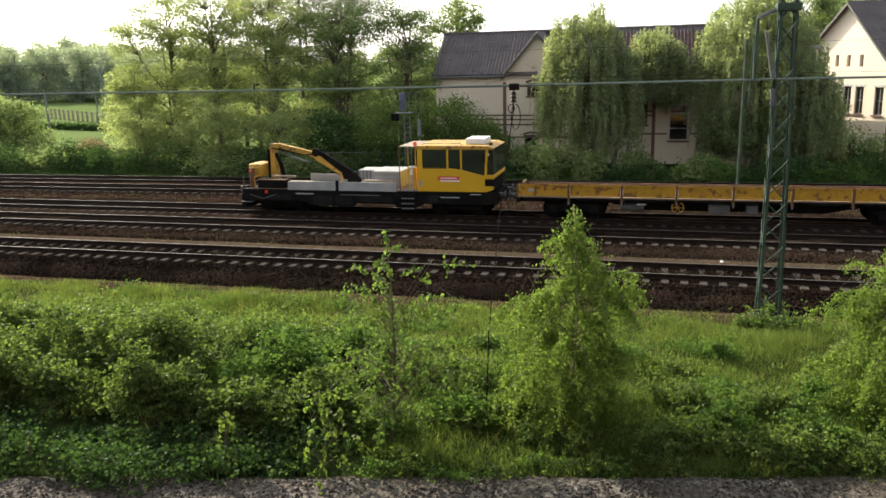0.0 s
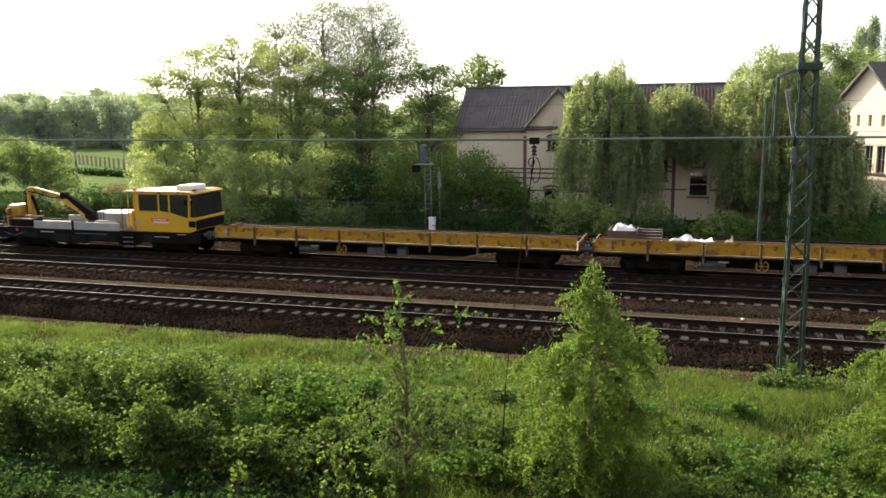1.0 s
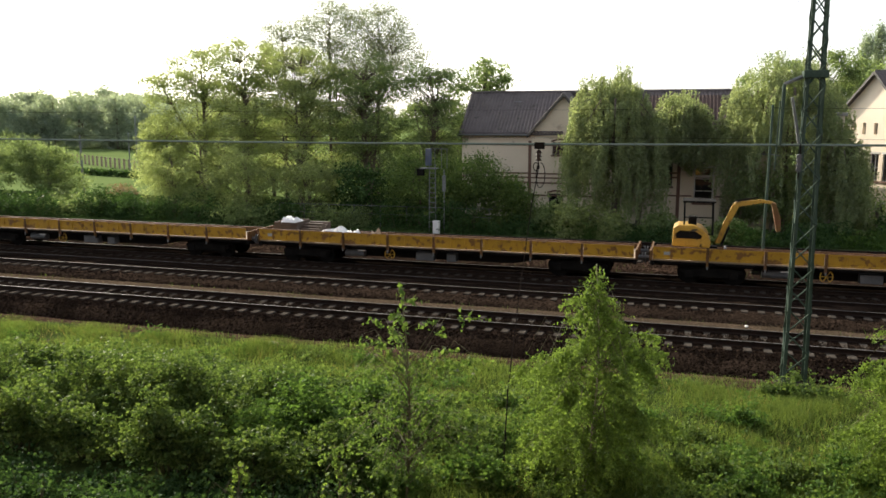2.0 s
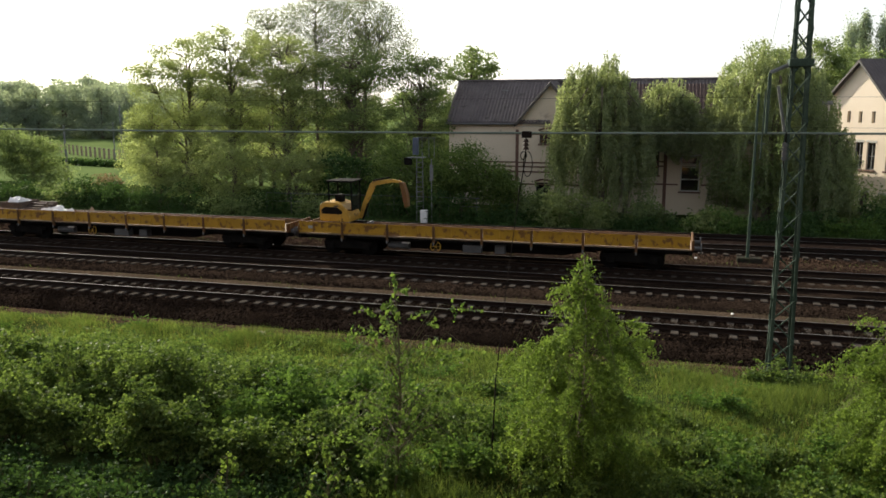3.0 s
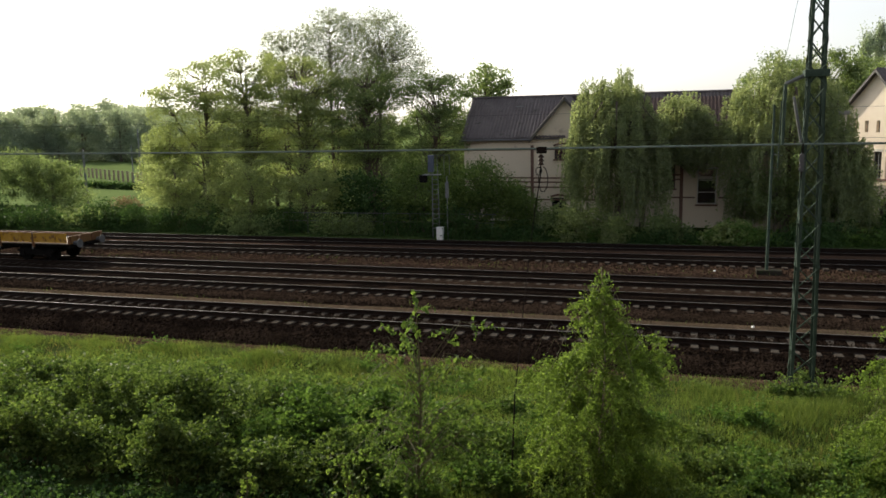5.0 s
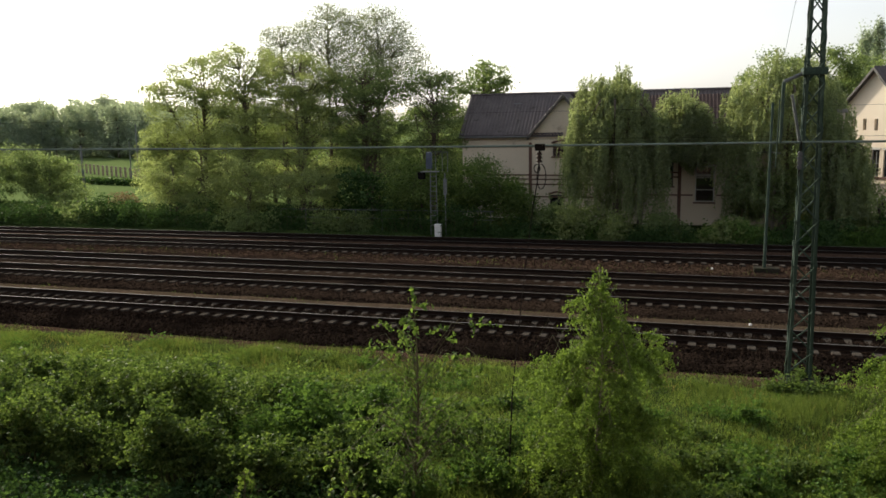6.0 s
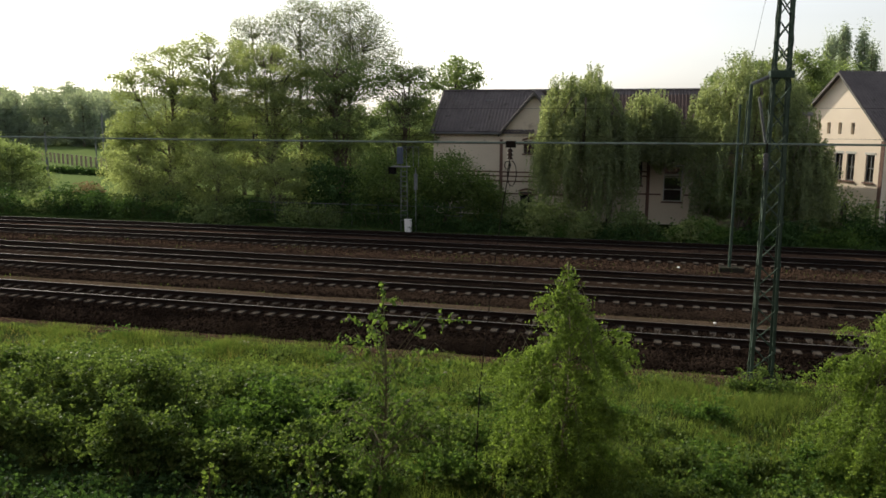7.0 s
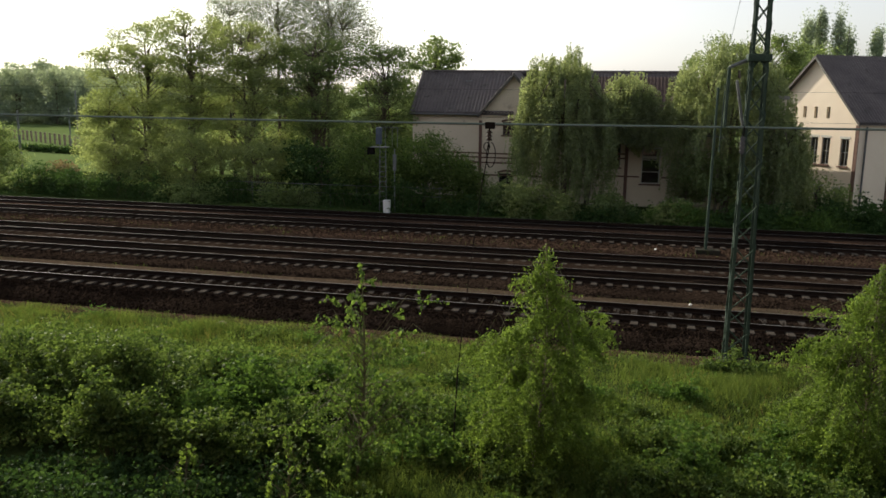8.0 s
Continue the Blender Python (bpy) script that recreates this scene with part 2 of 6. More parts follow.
def tube(points, r0, r1, sides=6, bm=None):
    """A tapered round bar along points."""
    bm = bm if bm is not None else bmesh.new()
    rings, pts = [], [Vector(p) for p in points]
    for i, p in enumerate(pts):
        along = (pts[min(i + 1, len(pts) - 1)] - pts[max(i - 1, 0)]).normalized()
        side = along.orthogonal().normalized()
        up = along.cross(side)
        r = float(r0 + (r1 - r0) * i / (len(pts) - 1))
        rings.append([bm.verts.new(p + r * (math.cos(a) * side + math.sin(a) * up)) for a in [2 * math.pi * k / sides for k in range(sides)]])
    for a, b in zip(rings, rings[1:]):
        shift = min(range(sides), key=lambda s: (b[s].co - a[0].co).length)
        for k in range(sides):
            bm.faces.new((a[k], a[(k + 1) % sides], b[(k + 1 + shift) % sides], b[(k + shift) % sides]))
    bm.faces.new(rings[0][::-1])
    bm.faces.new(rings[-1])
    return bm


def prism(outline, y0, y1, bevel=0.0, bm=None):
    """An outline of (x, z), extruded from y0 to y1."""
    own = bmesh.new()
    a = [own.verts.new((x, y0, z)) for x, z in outline]
    b = [own.verts.new((x, y1, z)) for x, z in outline]
    own.faces.new(a)
    own.faces.new(b[::-1])
    for i in range(len(a)):
        j = (i + 1) % len(a)
        own.faces.new((a[j], a[i], b[i], b[j]))
    bmesh.ops.recalc_face_normals(own, faces=own.faces[:])
    if bevel:
        bmesh.ops.bevel(own, geom=own.edges[:], offset=bevel, segments=2, affect="EDGES", profile=0.7)
    return join(bm, own)


def wheel_disc(x, y, z, r, width, sides=20, bm=None):
    own = bmesh.new()
    bmesh.ops.create_cone(own, cap_ends=True, segments=sides, radius1=r, radius2=r, depth=width, matrix=pose(x, y, z, 90))
    return join(bm, own)


def raw_mesh(name, verts, faces_n, material, parent=None, label=""):
    """A mesh from an array of corners, faces_n corners a face, none shared."""
    me = bpy.data.meshes.new(name)
    nv = len(verts)
    nf = nv // faces_n
    me.vertices.add(nv)
    me.vertices.foreach_set("co", np.asarray(verts, dtype=np.float32).ravel())
    me.loops.add(nv)
    me.loops.foreach_set("vertex_index", np.arange(nv, dtype=np.int32))
    me.polygons.add(nf)
    me.polygons.foreach_set("loop_start", np.arange(nf, dtype=np.int32) * faces_n)
    me.update(calc_edges=True)
    me.materials.append(M[material])
    ob = new(name, me)
    if parent:
        ob.parent = parent
    if label:
        ob["label"] = label
    return ob


def leaf_corners(p, size, rng, aspect=0.6, droop=0.0, flat=0.0, far=False):
    """Leaves round the points p, each with its own turn and size: diamonds, or three-cornered ones far off."""
    n = len(p)
    d = rng.normal(size=(n, 3))
    d[:, 2] = d[:, 2] * (1 - flat) - droop * 2
    d /= np.linalg.norm(d, axis=1)[:, None]
    o = rng.normal(size=(n, 3))
    o[:, 2] *= (1 - flat)
    s = np.cross(d, o)
    s /= np.linalg.norm(s, axis=1)[:, None] + 1e-9
    k = (size * rng.uniform(0.6, 1.35, n))[:, None]
    if far:
        tri = np.empty((n, 3, 3))
        tri[:, 0] = p + d * k * 0.55
        tri[:, 1] = p - d * k * 0.35 + s * k * aspect * 0.6
        tri[:, 2] = p - d * k * 0.35 - s * k * aspect * 0.6
        return tri.reshape(-1, 3)
    out = np.empty((n, 4, 3))
    out[:, 0] = p - d * k * 0.5
    out[:, 1] = p + s * k * aspect * 0.5 - d * k * 0.05
    out[:, 2] = p + d * k * 0.5
    out[:, 3] = p - s * k * aspect * 0.5 - d * k * 0.05
    return out.reshape(-1, 3)


# ---------------- ground ----------------
def sheet(name, xs, ys, height, material, label, category, kind="structure", second=None):
    """A sheet over the lines xs and ys; second: (material, test on a face's centre)."""
    xs, ys = list(xs), list(ys)
    verts = [(x, y, height(x, y)) for y in ys for x in xs]
    nx = len(xs)
    faces = [(j * nx + i, j * nx + i + 1, (j + 1) * nx + i + 1, (j + 1) * nx + i) for j in range(len(ys) - 1) for i in range(nx - 1)]
    me = bpy.data.meshes.new(name)
    me.from_pydata(verts, [], faces)
    me.materials.append(M[material])
    if second:
        me.materials.append(M[second[0]])
        for p in me.polygons:
            p.material_index = int(second[1](p.center))
    ob = new(name, me)
    for p in me.polygons:
        p.use_smooth = True
    return tagged(ob, label, category, kind=kind)


def wobble(x, y, scale, amount):
    return amount * noise.noise((x * scale, y * scale, 0.3))


def lay(x, y):
    """The height of the land: a low verge before the tracks, the yard, level land behind."""
    if y < 24.6:
        base = -0.62 + 0.12 * max(0, min(1, (y - 14) / 9))
        return base + (wobble(x, y, 0.35, 0.16) + wobble(x, y, 1.3, 0.06) if 13.4 < y < 24 and abs(x) < 60 else 0)
    if y < 47.6:
        return -0.62
    return -0.05 if y < 200 else -0.05 - (y - 200) * 0.001


NEAR_X = [-2500, -1200, -600, -300, -150, -90, -60] + [-45 + 0.75 * i for i in range(81)] + [25, 40, 60, 90, 150, 300, 600, 1200, 2500]
NEAR_Y = [-2500, -800, -200, -50, 0, 8, 12, 13.2] + [13.4 + 0.5 * i for i in range(22)] + [24.4, 24.7, 30, 47.5, 47.7, 50, 56, 64, 75, 90, 110, 150, 250, 500, 1200, 2500]
ground = sheet("ground", NEAR_X, NEAR_Y, lay, "soil", "uneven green verge and level meadow beside the railway", "ground", second=("meadow", lambda c: c.y > 62))

LONG_X = [-400, -200, -100] + [-60 + 1.0 * i for i in range(86)] + [40, 80, 200, 400]


def bed(name, profile, material, label):
    """A bank of loose stone: a profile of (y, z) along the whole yard."""
    ys = [y for y, z in profile]
    zs = dict(profile)
    return sheet(name, LONG_X, ys, lambda x, y: zs[y] + wobble(x, y, 1.7, 0.035), material, label, "ballast")


bed("ballast_bed", [(24.85, -0.66), (25.2, -0.42), (25.55, -0.22), (25.9, -0.07), (26.4, -0.045), (26.9, -0.045), (27.5, -0.05), (28.1, -0.03), (28.5, 0.0), (28.95, -0.1), (29.1, -0.3)], "ballast", "dark brown ballast under the first track")
bed("sandy_strip", [(28.7, -0.2), (28.85, -0.09), (29.3, -0.06), (29.8, -0.08), (30.05, -0.14), (30.2, -0.3)], "sandy", "pale sandy path between two tracks")
bed("ballast_bed", [(29.95, -0.4), (30.1, -0.15), (30.6, -0.08), (31.3, -0.05), (31.8, -0.03), (32.3, 0.01), (32.9, 0.03), (33.5, 0.03), (34.6, -0.01), (35.3, -0.005), (35.8, 0.03), (36.4, 0.03), (37.0, 0.03), (38.0, -0.02), (38.5, -0.12), (38.6, -0.4)], "ballast", "dark brown ballast under the two middle tracks")
bed("ballast_bed", [(38.4, -0.4), (38.5, -0.09), (39.5, -0.05), (40.6, -0.08), (41.2, -0.075), (41.6, -0.05), (42.3, 0.0), (42.9, 0.02), (43.6, -0.01), (44.4, 0.0), (45.1, 0.03), (45.9, 0.04), (46.7, 0.02), (47.4, -0.1), (47.9, -0.3)], "ballast_dust", "dusty reddish ballast under the last two tracks")
# strips between the rails, with rail shadow painted in as dark stone
for yc, turn, up in ((32.76, 0, -0.03), (36.35, 0, -0.02), (42.42, 0.6, 0.01), (45.85, 0.9, 0.02)):
    for side in (0.36, -0.36):
        bed("shadow_strip", [(side - 0.34, -0.02), (side - 0.3, 0.058), (side, 0.075), (side + 0.3, 0.058), (side + 0.34, -0.02)], "ballast_shadow", "ballast between two rails, their shadow put into its dark colour").matrix_basis = pose(0, yc, up, 0, 0, turn)
path = sheet("gravel_path", [-120, -60] + [-30 + 1.0 * i for i in range(50)] + [40, 120], [-16, -8, -4, -2, -1, 0, 0.6], lambda x, y: -0.5 + wobble(x, y, 1.1, 0.05) - (0.2 if y > 0.1 else 0), "gravel", "grey gravel below the bridge", "gravel")


path.matrix_basis = pose(-4.1, 13.3, 0, 0, 0, 12.6)


def stone_scatter(name, count, x0, x1, spans, size, material, label, seed):
    """Loose stones: eight-sided, over the spans (y0, z0, y1, z1)."""
    rng = np.random.default_rng(seed)
    s = np.array(spans)
    pick = rng.choice(len(s), count, p=(s[:, 2] - s[:, 0]) / (s[:, 2] - s[:, 0]).sum())
    u = rng.random(count)
    c = np.stack([rng.uniform(x0, x1, count), s[pick, 0] + u * (s[pick, 2] - s[pick, 0]), s[pick, 1] + u * (s[pick, 3] - s[pick, 1])], 1)
    arm = np.array([[1, 0, 0], [0, 1, 0], [-1, 0, 0], [0, -1, 0], [0, 0, 1], [0, 0, -1]], float)
    tri = np.array([[0, 1, 4], [1, 2, 4], [2, 3, 4], [3, 0, 4], [1, 0, 5], [0, 3, 5]])
    k = size * rng.uniform(0.5, 1.3, (count, 6, 1))
    a = rng.uniform(0, 6.28, count)
    rot = np.zeros((count, 3, 3))
    rot[:, 0, 0], rot[:, 0, 1], rot[:, 1, 0], rot[:, 1, 1], rot[:, 2, 2] = np.cos(a), -np.sin(a), np.sin(a), np.cos(a), 0.8
    tips = np.einsum("nij,nkj->nki", rot, arm[None] * k) + c[:, None]
    tips += rng.normal(0, size * 0.15, tips.shape)
    verts = tips[:, tri].reshape(-1, 3)
    return tagged(raw_mesh(name, verts, 3, material), label, "stones", kind="stuff")


bed("bare_strip", [(23.6, -0.62), (24.0, -0.5), (24.4, -0.475), (24.8, -0.48), (25.0, -0.6)], "ballast_dust", "bare grey-brown dirt strip along the ballast foot")
stone_scatter("loose_ballast", 34000, -32, 12, [(24.9, -0.6, 25.9, -0.05), (25.9, -0.05, 26.3, -0.04), (26.85, -0.05, 28.2, -0.03)], 0.045, "ballast", "loose brown ballast stones on the bank", 3)
stone_scatter("loose_ballast", 22000, -36, 12, [(30.2, -0.12, 31.6, -0.04), (32.3, 0.0, 33.5, 0.02), (34.2, -0.04, 35.1, -0.04), (35.8, 0.02, 37.0, 0.02)], 0.05, "ballast", "loose brown ballast stones between tracks", 4)
stone_scatter("loose_ballast", 14000, -48, 16, [(38.6, -0.06, 41.0, -0.03), (43.4, -0.03, 44.9, 0.0), (45.4, 0.03, 46.3, 0.03)], 0.055, "ballast_dust", "loose reddish ballast stones by the last track", 5)
stone_scatter("loose_gravel", 9000, -10, 14, [(-2.4, -0.48, 0.1, -0.5)], 0.035, "gravel", "loose grey gravel stones", 6).matrix_basis = pose(-4.1, 13.3, 0, 0, 0, 12.6)


# ---------------- tracks ----------------
def sleeper_mesh():
    """A concrete sleeper: full ends, lower waist, sloped flanks."""
    bm = bmesh.new()
    stations = [(-1.3, 0.15, 0.0), (-1.27, 0.15, 0.012), (-0.55, 0.14, 0.0), (-0.3, 0.11, -0.03), (0.3, 0.11, -0.03), (0.55, 0.14, 0.0), (1.27, 0.15, 0.012), (1.3, 0.15, 0.0)]
    rings = [[bm.verts.new(p) for p in ((-w, y, -0.2), (-w * 0.8, y, z), (w * 0.8, y, z), (w, y, -0.2))] for y, w, z in stations]
    for a, b in zip(rings, rings[1:]):
        for k in range(3):
            bm.faces.new((a[k], a[k + 1], b[k + 1], b[k]))
    bm.faces.new(rings[0][::-1])
    bm.faces.new(rings[-1])
    bmesh.ops.recalc_face_normals(bm, faces=bm.faces[:])
    return bm


RAIL = [(-0.075, 0.0), (0.075, 0.0), (0.075, 0.012), (0.018, 0.035), (0.01, 0.06), (0.01, 0.125), (0.035, 0.14), (0.036, 0.165), (0.028, 0.172), (-0.028, 0.172), (-0.036, 0.165), (-0.035, 0.14), (-0.01, 0.125), (-0.01, 0.06), (-0.018, 0.035), (-0.075, 0.012)]
sleeper_proto = None


def track(yc, x0, x1, phase, label, turn=0.0, sunk=0.0):
    global sleeper_proto
    tr = thing("railway_track", pose(0, yc, 0, 0, 0, turn), label, "railway track", "tracks of the yard", "structure")
    for s in (-0.7535, 0.7535):
        bm = bmesh.new()
        a = [bm.verts.new((-400, s + y, z)) for y, z in RAIL]
        b = [bm.verts.new((400, s + y, z)) for y, z in RAIL]
        for i in range(len(a)):
            j = (i + 1) % len(a)
            bm.faces.new((a[i], a[j], b[j], b[i]))
        rail = part("rail", bm, "rail", tr)
        part("rail_head", box(-400, 400, s - 0.024, s + 0.024, 0.1715, 0.1735), "railtop", rail, "bright worn rail head")
    x = x0 + phase
    while x < x1:
        if sleeper_proto is None:
            ob = part("sleeper", sleeper_mesh(), "sleeper", tr)
            sleeper_proto = ob.data
        else:
            ob = new("sleeper", sleeper_proto)
            ob.parent = tr
        ob.matrix_basis = pose(x, random.uniform(-0.012, 0.012), random.uniform(-0.006, 0.006) - sunk, 0, 0, random.uniform(-0.6, 0.6))
        x += 0.6
    return tr


track(27.42, -42, 18, 0.1, "railway track on pale concrete sleepers beside the verge")
track(32.76, -48, 20, 0.3, "railway track on concrete sleepers in dark ballast")
track(36.35, -50, 22, 0.2, "railway track on dirty sleepers under the work train")
track(42.42, -58, 26, 0.4, "rusty railway track on small pale sleepers", 0.6)
track(45.85, -60, 26, 0.1, "rusty railway track buried in ballast next to the shrubs", 0.9, 0.07)


# ---------------- masts, poles and wires ----------------
def lattice_mast():
    mast = thing("catenary_mast", pose(3.05, 24.45, -0.55), "green-grey steel lattice catenary mast standing in the grass", "mast")
    top, w0, w1 = 12.6, 0.33, 0.19
    def half(z):
        return w0 + (w1 - w0) * z / top
    for sx in (-1, 1):
        for sy in (-1, 1):
            bm = bmesh.new()
            for dx, dy in ((0.011, 0.042), (0.042, 0.011)):
                own = box(-dx, dx, -dy, dy, 0, top)
                for v in own.verts:
                    h = half(v.co.z)
                    v.co.x += sx * (h - dx)
                    v.co.y += sy * (h - dy)
                join(bm, own)
            part("corner_post", bm, "mast", mast)
    z, flip = 0.5, 1
    while z < top - 0.6:
        step = 0.62
        h0, h1 = half(z), half(z + step)
        for sy in (-1, 1):
            part("brace", tube([(sy * flip * h0, sy * h0, z), (-sy * flip * h1, sy * h1, z + step)], 0.022, 0.022, 5), "mast", mast)
        for sx in (-1, 1):
            part("brace", tube([(sx * h0, flip * h0, z), (sx * h1, -flip * h1, z + step)], 0.022, 0.022, 5), "mast", mast)
        if z > 8.0:
            part("brace", tube([(flip * h0, -h0, z), (-flip * h1, -h1, z + step)], 0.022, 0.022, 5), "mast", mast)
        z, flip = z + step, -flip
    h = half(8.95)
    part("collar", box(-h - 0.08, h + 0.08, -h - 0.08, h + 0.08, 8.82, 9.02, 0.02), "mast", mast)
    part("footing", box(-0.5, 0.5, -0.5, 0.5, -0.25, 0.18, 0.05), "footing", mast, "weathered concrete footing")
    # bracket with hanging rods on the side of the bridge of wires
    part("bracket_arm", tube([(-0.22, 0, 8.9), (-0.78, -0.25, 8.66)], 0.06, 0.055, 6), "galv", mast, "pale steel bracket arm")
    part("bracket_arm", tube([(-0.78, -0.25, 8.66), (-0.80, -0.25, 7.0)], 0.05, 0.045, 6), "mast", mast)
    part("stay", tube([(-0.28, 0, 7.0), (-0.55, -0.2, 8.3)], 0.042, 0.042, 6), "galv", mast)
    part("hanging_rod", tube([(-0.86, -0.25, 8.2), (-0.9, -0.3, 6.3)], 0.018, 0.018, 5), "mast", mast)
    for i in range(4):
        part("insulator", wheel_disc(-0.3, -0.4, 6.35 + 0.12 * i, 0.07, 0.055, 10), "darkgrey", mast).rotation_euler = (0, 0, 0)
    part("hanging_rod", tube([(-0.3, -0.4, 6.1), (-0.28, -0.38, 7.05)], 0.02, 0.02, 5), "darkwire", mast)
    return mast


lattice_mast()


def cable(name, pts, r, material, label, sides=6):
    return tagged(part(name, tube(pts, r, r, sides), material), label, "cable")


def sagging(a, b, sag, n=24):
    a, b = Vector(a), Vector(b)
    return [a.lerp(b, i / n) - Vector((0, 0, 4 * sag * (i / n) * (1 - i / n))) for i in range(n + 1)]


cable("feeder_cable", sagging((-66, 24.2, 7.05), (2.75, 24.2, 6.47), 0.28, 40) + sagging((2.75, 24.2, 6.47), (62, 24.2, 7.05), 0.12, 40)[1:], 0.032, "wire", "grey-green overhead cable running along the yard")

cable("stay_wire", [(2.75, 24.45, 11.75), (2.47, 24.45, 10.1), (2.3, 24.45, 9.0)], 0.006, "darkwire", "thin dark wire hanging beside the lattice mast", 4)

hanger = thing("cable_hanger", pose(-4.42, 24.2, 0), "dark insulator and looped wire hanging from the overhead cable", "insulator")
part("clamp", box(-0.16, 0.14, -0.06, 0.06, 6.28, 6.48, 0.02), "darkwire", hanger)
for i in range(3):
    bm = bmesh.new()
    bmesh.ops.create_cone(bm, cap_ends=True, segments=12, radius1=0.1, radius2=0.05, depth=0.1, matrix=pose(-0.03, 0, 6.2 - 0.11 * i))
    part("insulator_disc", bm, "insul", hanger)
part("drop_wire", tube([(-0.03, 0, 6.3), (-0.05, 0, 5.6), (-0.15, 0, 5.0), (-0.2, 0, 4.7)], 0.02, 0.016, 5), "darkwire", hanger)
part("loop", tube([(0.02 + 0.15 * math.sin(a) * (1 if a < 3.14 else 0.8), 0, 5.5 + 0.38 * math.cos(a)) for a in [i * 0.35 for i in range(18)]], 0.014, 0.014, 5), "darkwire", hanger)
part("loop", tube([(-0.1 + 0.09 * math.sin(a), 0, 5.75 + 0.12 * math.cos(a)) for a in [i * 0.42 for i in range(16)]], 0.016, 0.016, 5), "darkwire", hanger)
cable("guy_wire", [(-4.62, 24.2, 4.75), (-4.3, 21.0, 2.75), (-3.95, 18.0, 0.85), (-3.6, 16.0, -0.55)], 0.015, "darkwire", "thin dark guy wire running down to the verge")


def slim_pole(x, y, z0, z1, r, lean, label, material="galv"):
    p = thing("signal_pole", pose(x, y, z0), label, "pole")
    part("shaft", tube([(0, 0, 0), (lean, 0, z1 - z0)], r, r * 0.7, 8), material, p)
    return p


pole = slim_pole(3.26, 39.8, -0.1, 7.72, 0.075, 0.05, "slim weathered catenary pole between two tracks", "mast")
part("footing", box(-0.45, 0.65, -0.3, 0.3, -0.2, 0.26, 0.04), "footing", pole, "dark concrete footing")
part("side_rod", tube([(0.28, -0.1, 5.9), (0.34, -0.1, 7.7)], 0.014, 0.014, 5), "mast", pole)
part("side_bracket", tube([(0.0, -0.1, 7.7), (0.34, -0.1, 7.7)], 0.014, 0.014, 5), "mast", pole)
part("cantilever", tube([(0.03, 0, 5.6), (0.45, -0.2, 5.55)], 0.02, 0.02, 5), "galv", pole)


def ladder_mast():
    m = thing("signal_mast", pose(-15.65, 48.5, -0.05), "slim lattice signal mast with a blue-grey head at the shrubs", "signal mast")
    for s in (-0.22, 0.22):
        part("post", tube([(s, 0, 0), (s * 0.85, 0, 4.3)], 0.035, 0.03, 6), "galv", m)
    for i in range(13):
        part("rung", box(-0.2, 0.2, -0.02, 0.02, 0.3 + 0.31 * i, 0.34 + 0.31 * i), "galv", m)
    part("platform", box(-0.75, 0.35, -0.3, 0.3, 4.0, 4.06, 0.01), "galv", m)
    part("signal_head", box(-0.42, -0.08, -0.15, 0.15, 4.2, 5.25, 0.04), "signal", m, "blue-grey signal box")
    part("signal_head", box(-1.0, -0.55, -0.15, 0.15, 3.55, 4.0, 0.04), "black", m, "black signal screen")
    for x in (-0.5, 0.1, 0.55, 0.9):
        part("rail_post", tube([(x, 0.2, 4.0), (x, 0.2, 5.25)], 0.018, 0.018, 5), "galv", m)
    part("top_rail", tube([(-0.5, 0.2, 5.25), (0.95, 0.2, 5.25)], 0.018, 0.018, 5), "galv", m)
    cabinet = thing("control_cabinet", pose(-15.2, 47.9, -0.1), "small white control cabinet at the foot of a mast", "cabinet")
    part("body", box(-0.2, 0.2, -0.15, 0.15, 0, 0.8, 0.03), "white", cabinet)
    part("lid", box(-0.22, 0.22, -0.17, 0.17, 0.8, 0.85, 0.015), "white", cabinet)
    p2 = slim_pole(-14.85, 48.4, -0.05, 3.9, 0.045, 0.0, "thin grey post beside the signal mast")
    part("cover", box(-0.1, 0.1, -0.08, 0.08, 2.6, 3.6, 0.02), "galv", p2)


ladder_mast()
slim_pole(-54.8, 62.8, -0.1, 5.4, 0.13, 0, "grey wooden pole at the meadow", "galv")
slim_pole(-69.8, 90.2, -0.1, 7.2, 0.13, 0, "grey pole in the meadow", "galv")
slim_pole(-72.8, 92.5, -0.1, 5.0, 0.09, 0, "thin grey pole in the meadow", "galv")
for x, z in ((3.3, 7.55), (3.29, 6.2)):
    cable("contact_wire", [(-90, 39.8, z - 0.2), (x, 39.8, z), (60, 39.8, z - 0.1)], 0.008, "darkwire", "thin dark overhead wire fixed to a slim pole", 4)


# ---------------- fences ----------------
def rail_fence():
    f = thing("tube_fence", pose(0, 49.5, -0.05), "low grey tube railing before the shrubs", "fence")
    part("top_rail", tube([(-27, 0, 1.4), (-12, 0, 1.45)], 0.022, 0.022, 6), "darkgrey", f)
    part("middle_rail", tube([(-27, 0, 0.85), (-12, 0, 0.9)], 0.02, 0.02, 6), "darkgrey", f)
    for i in range(9):
        part("post", tube([(-27 + 1.85 * i, 0, 0), (-27 + 1.85 * i, 0, 1.44)], 0.025, 0.025, 6), "darkgrey", f)


rail_fence()


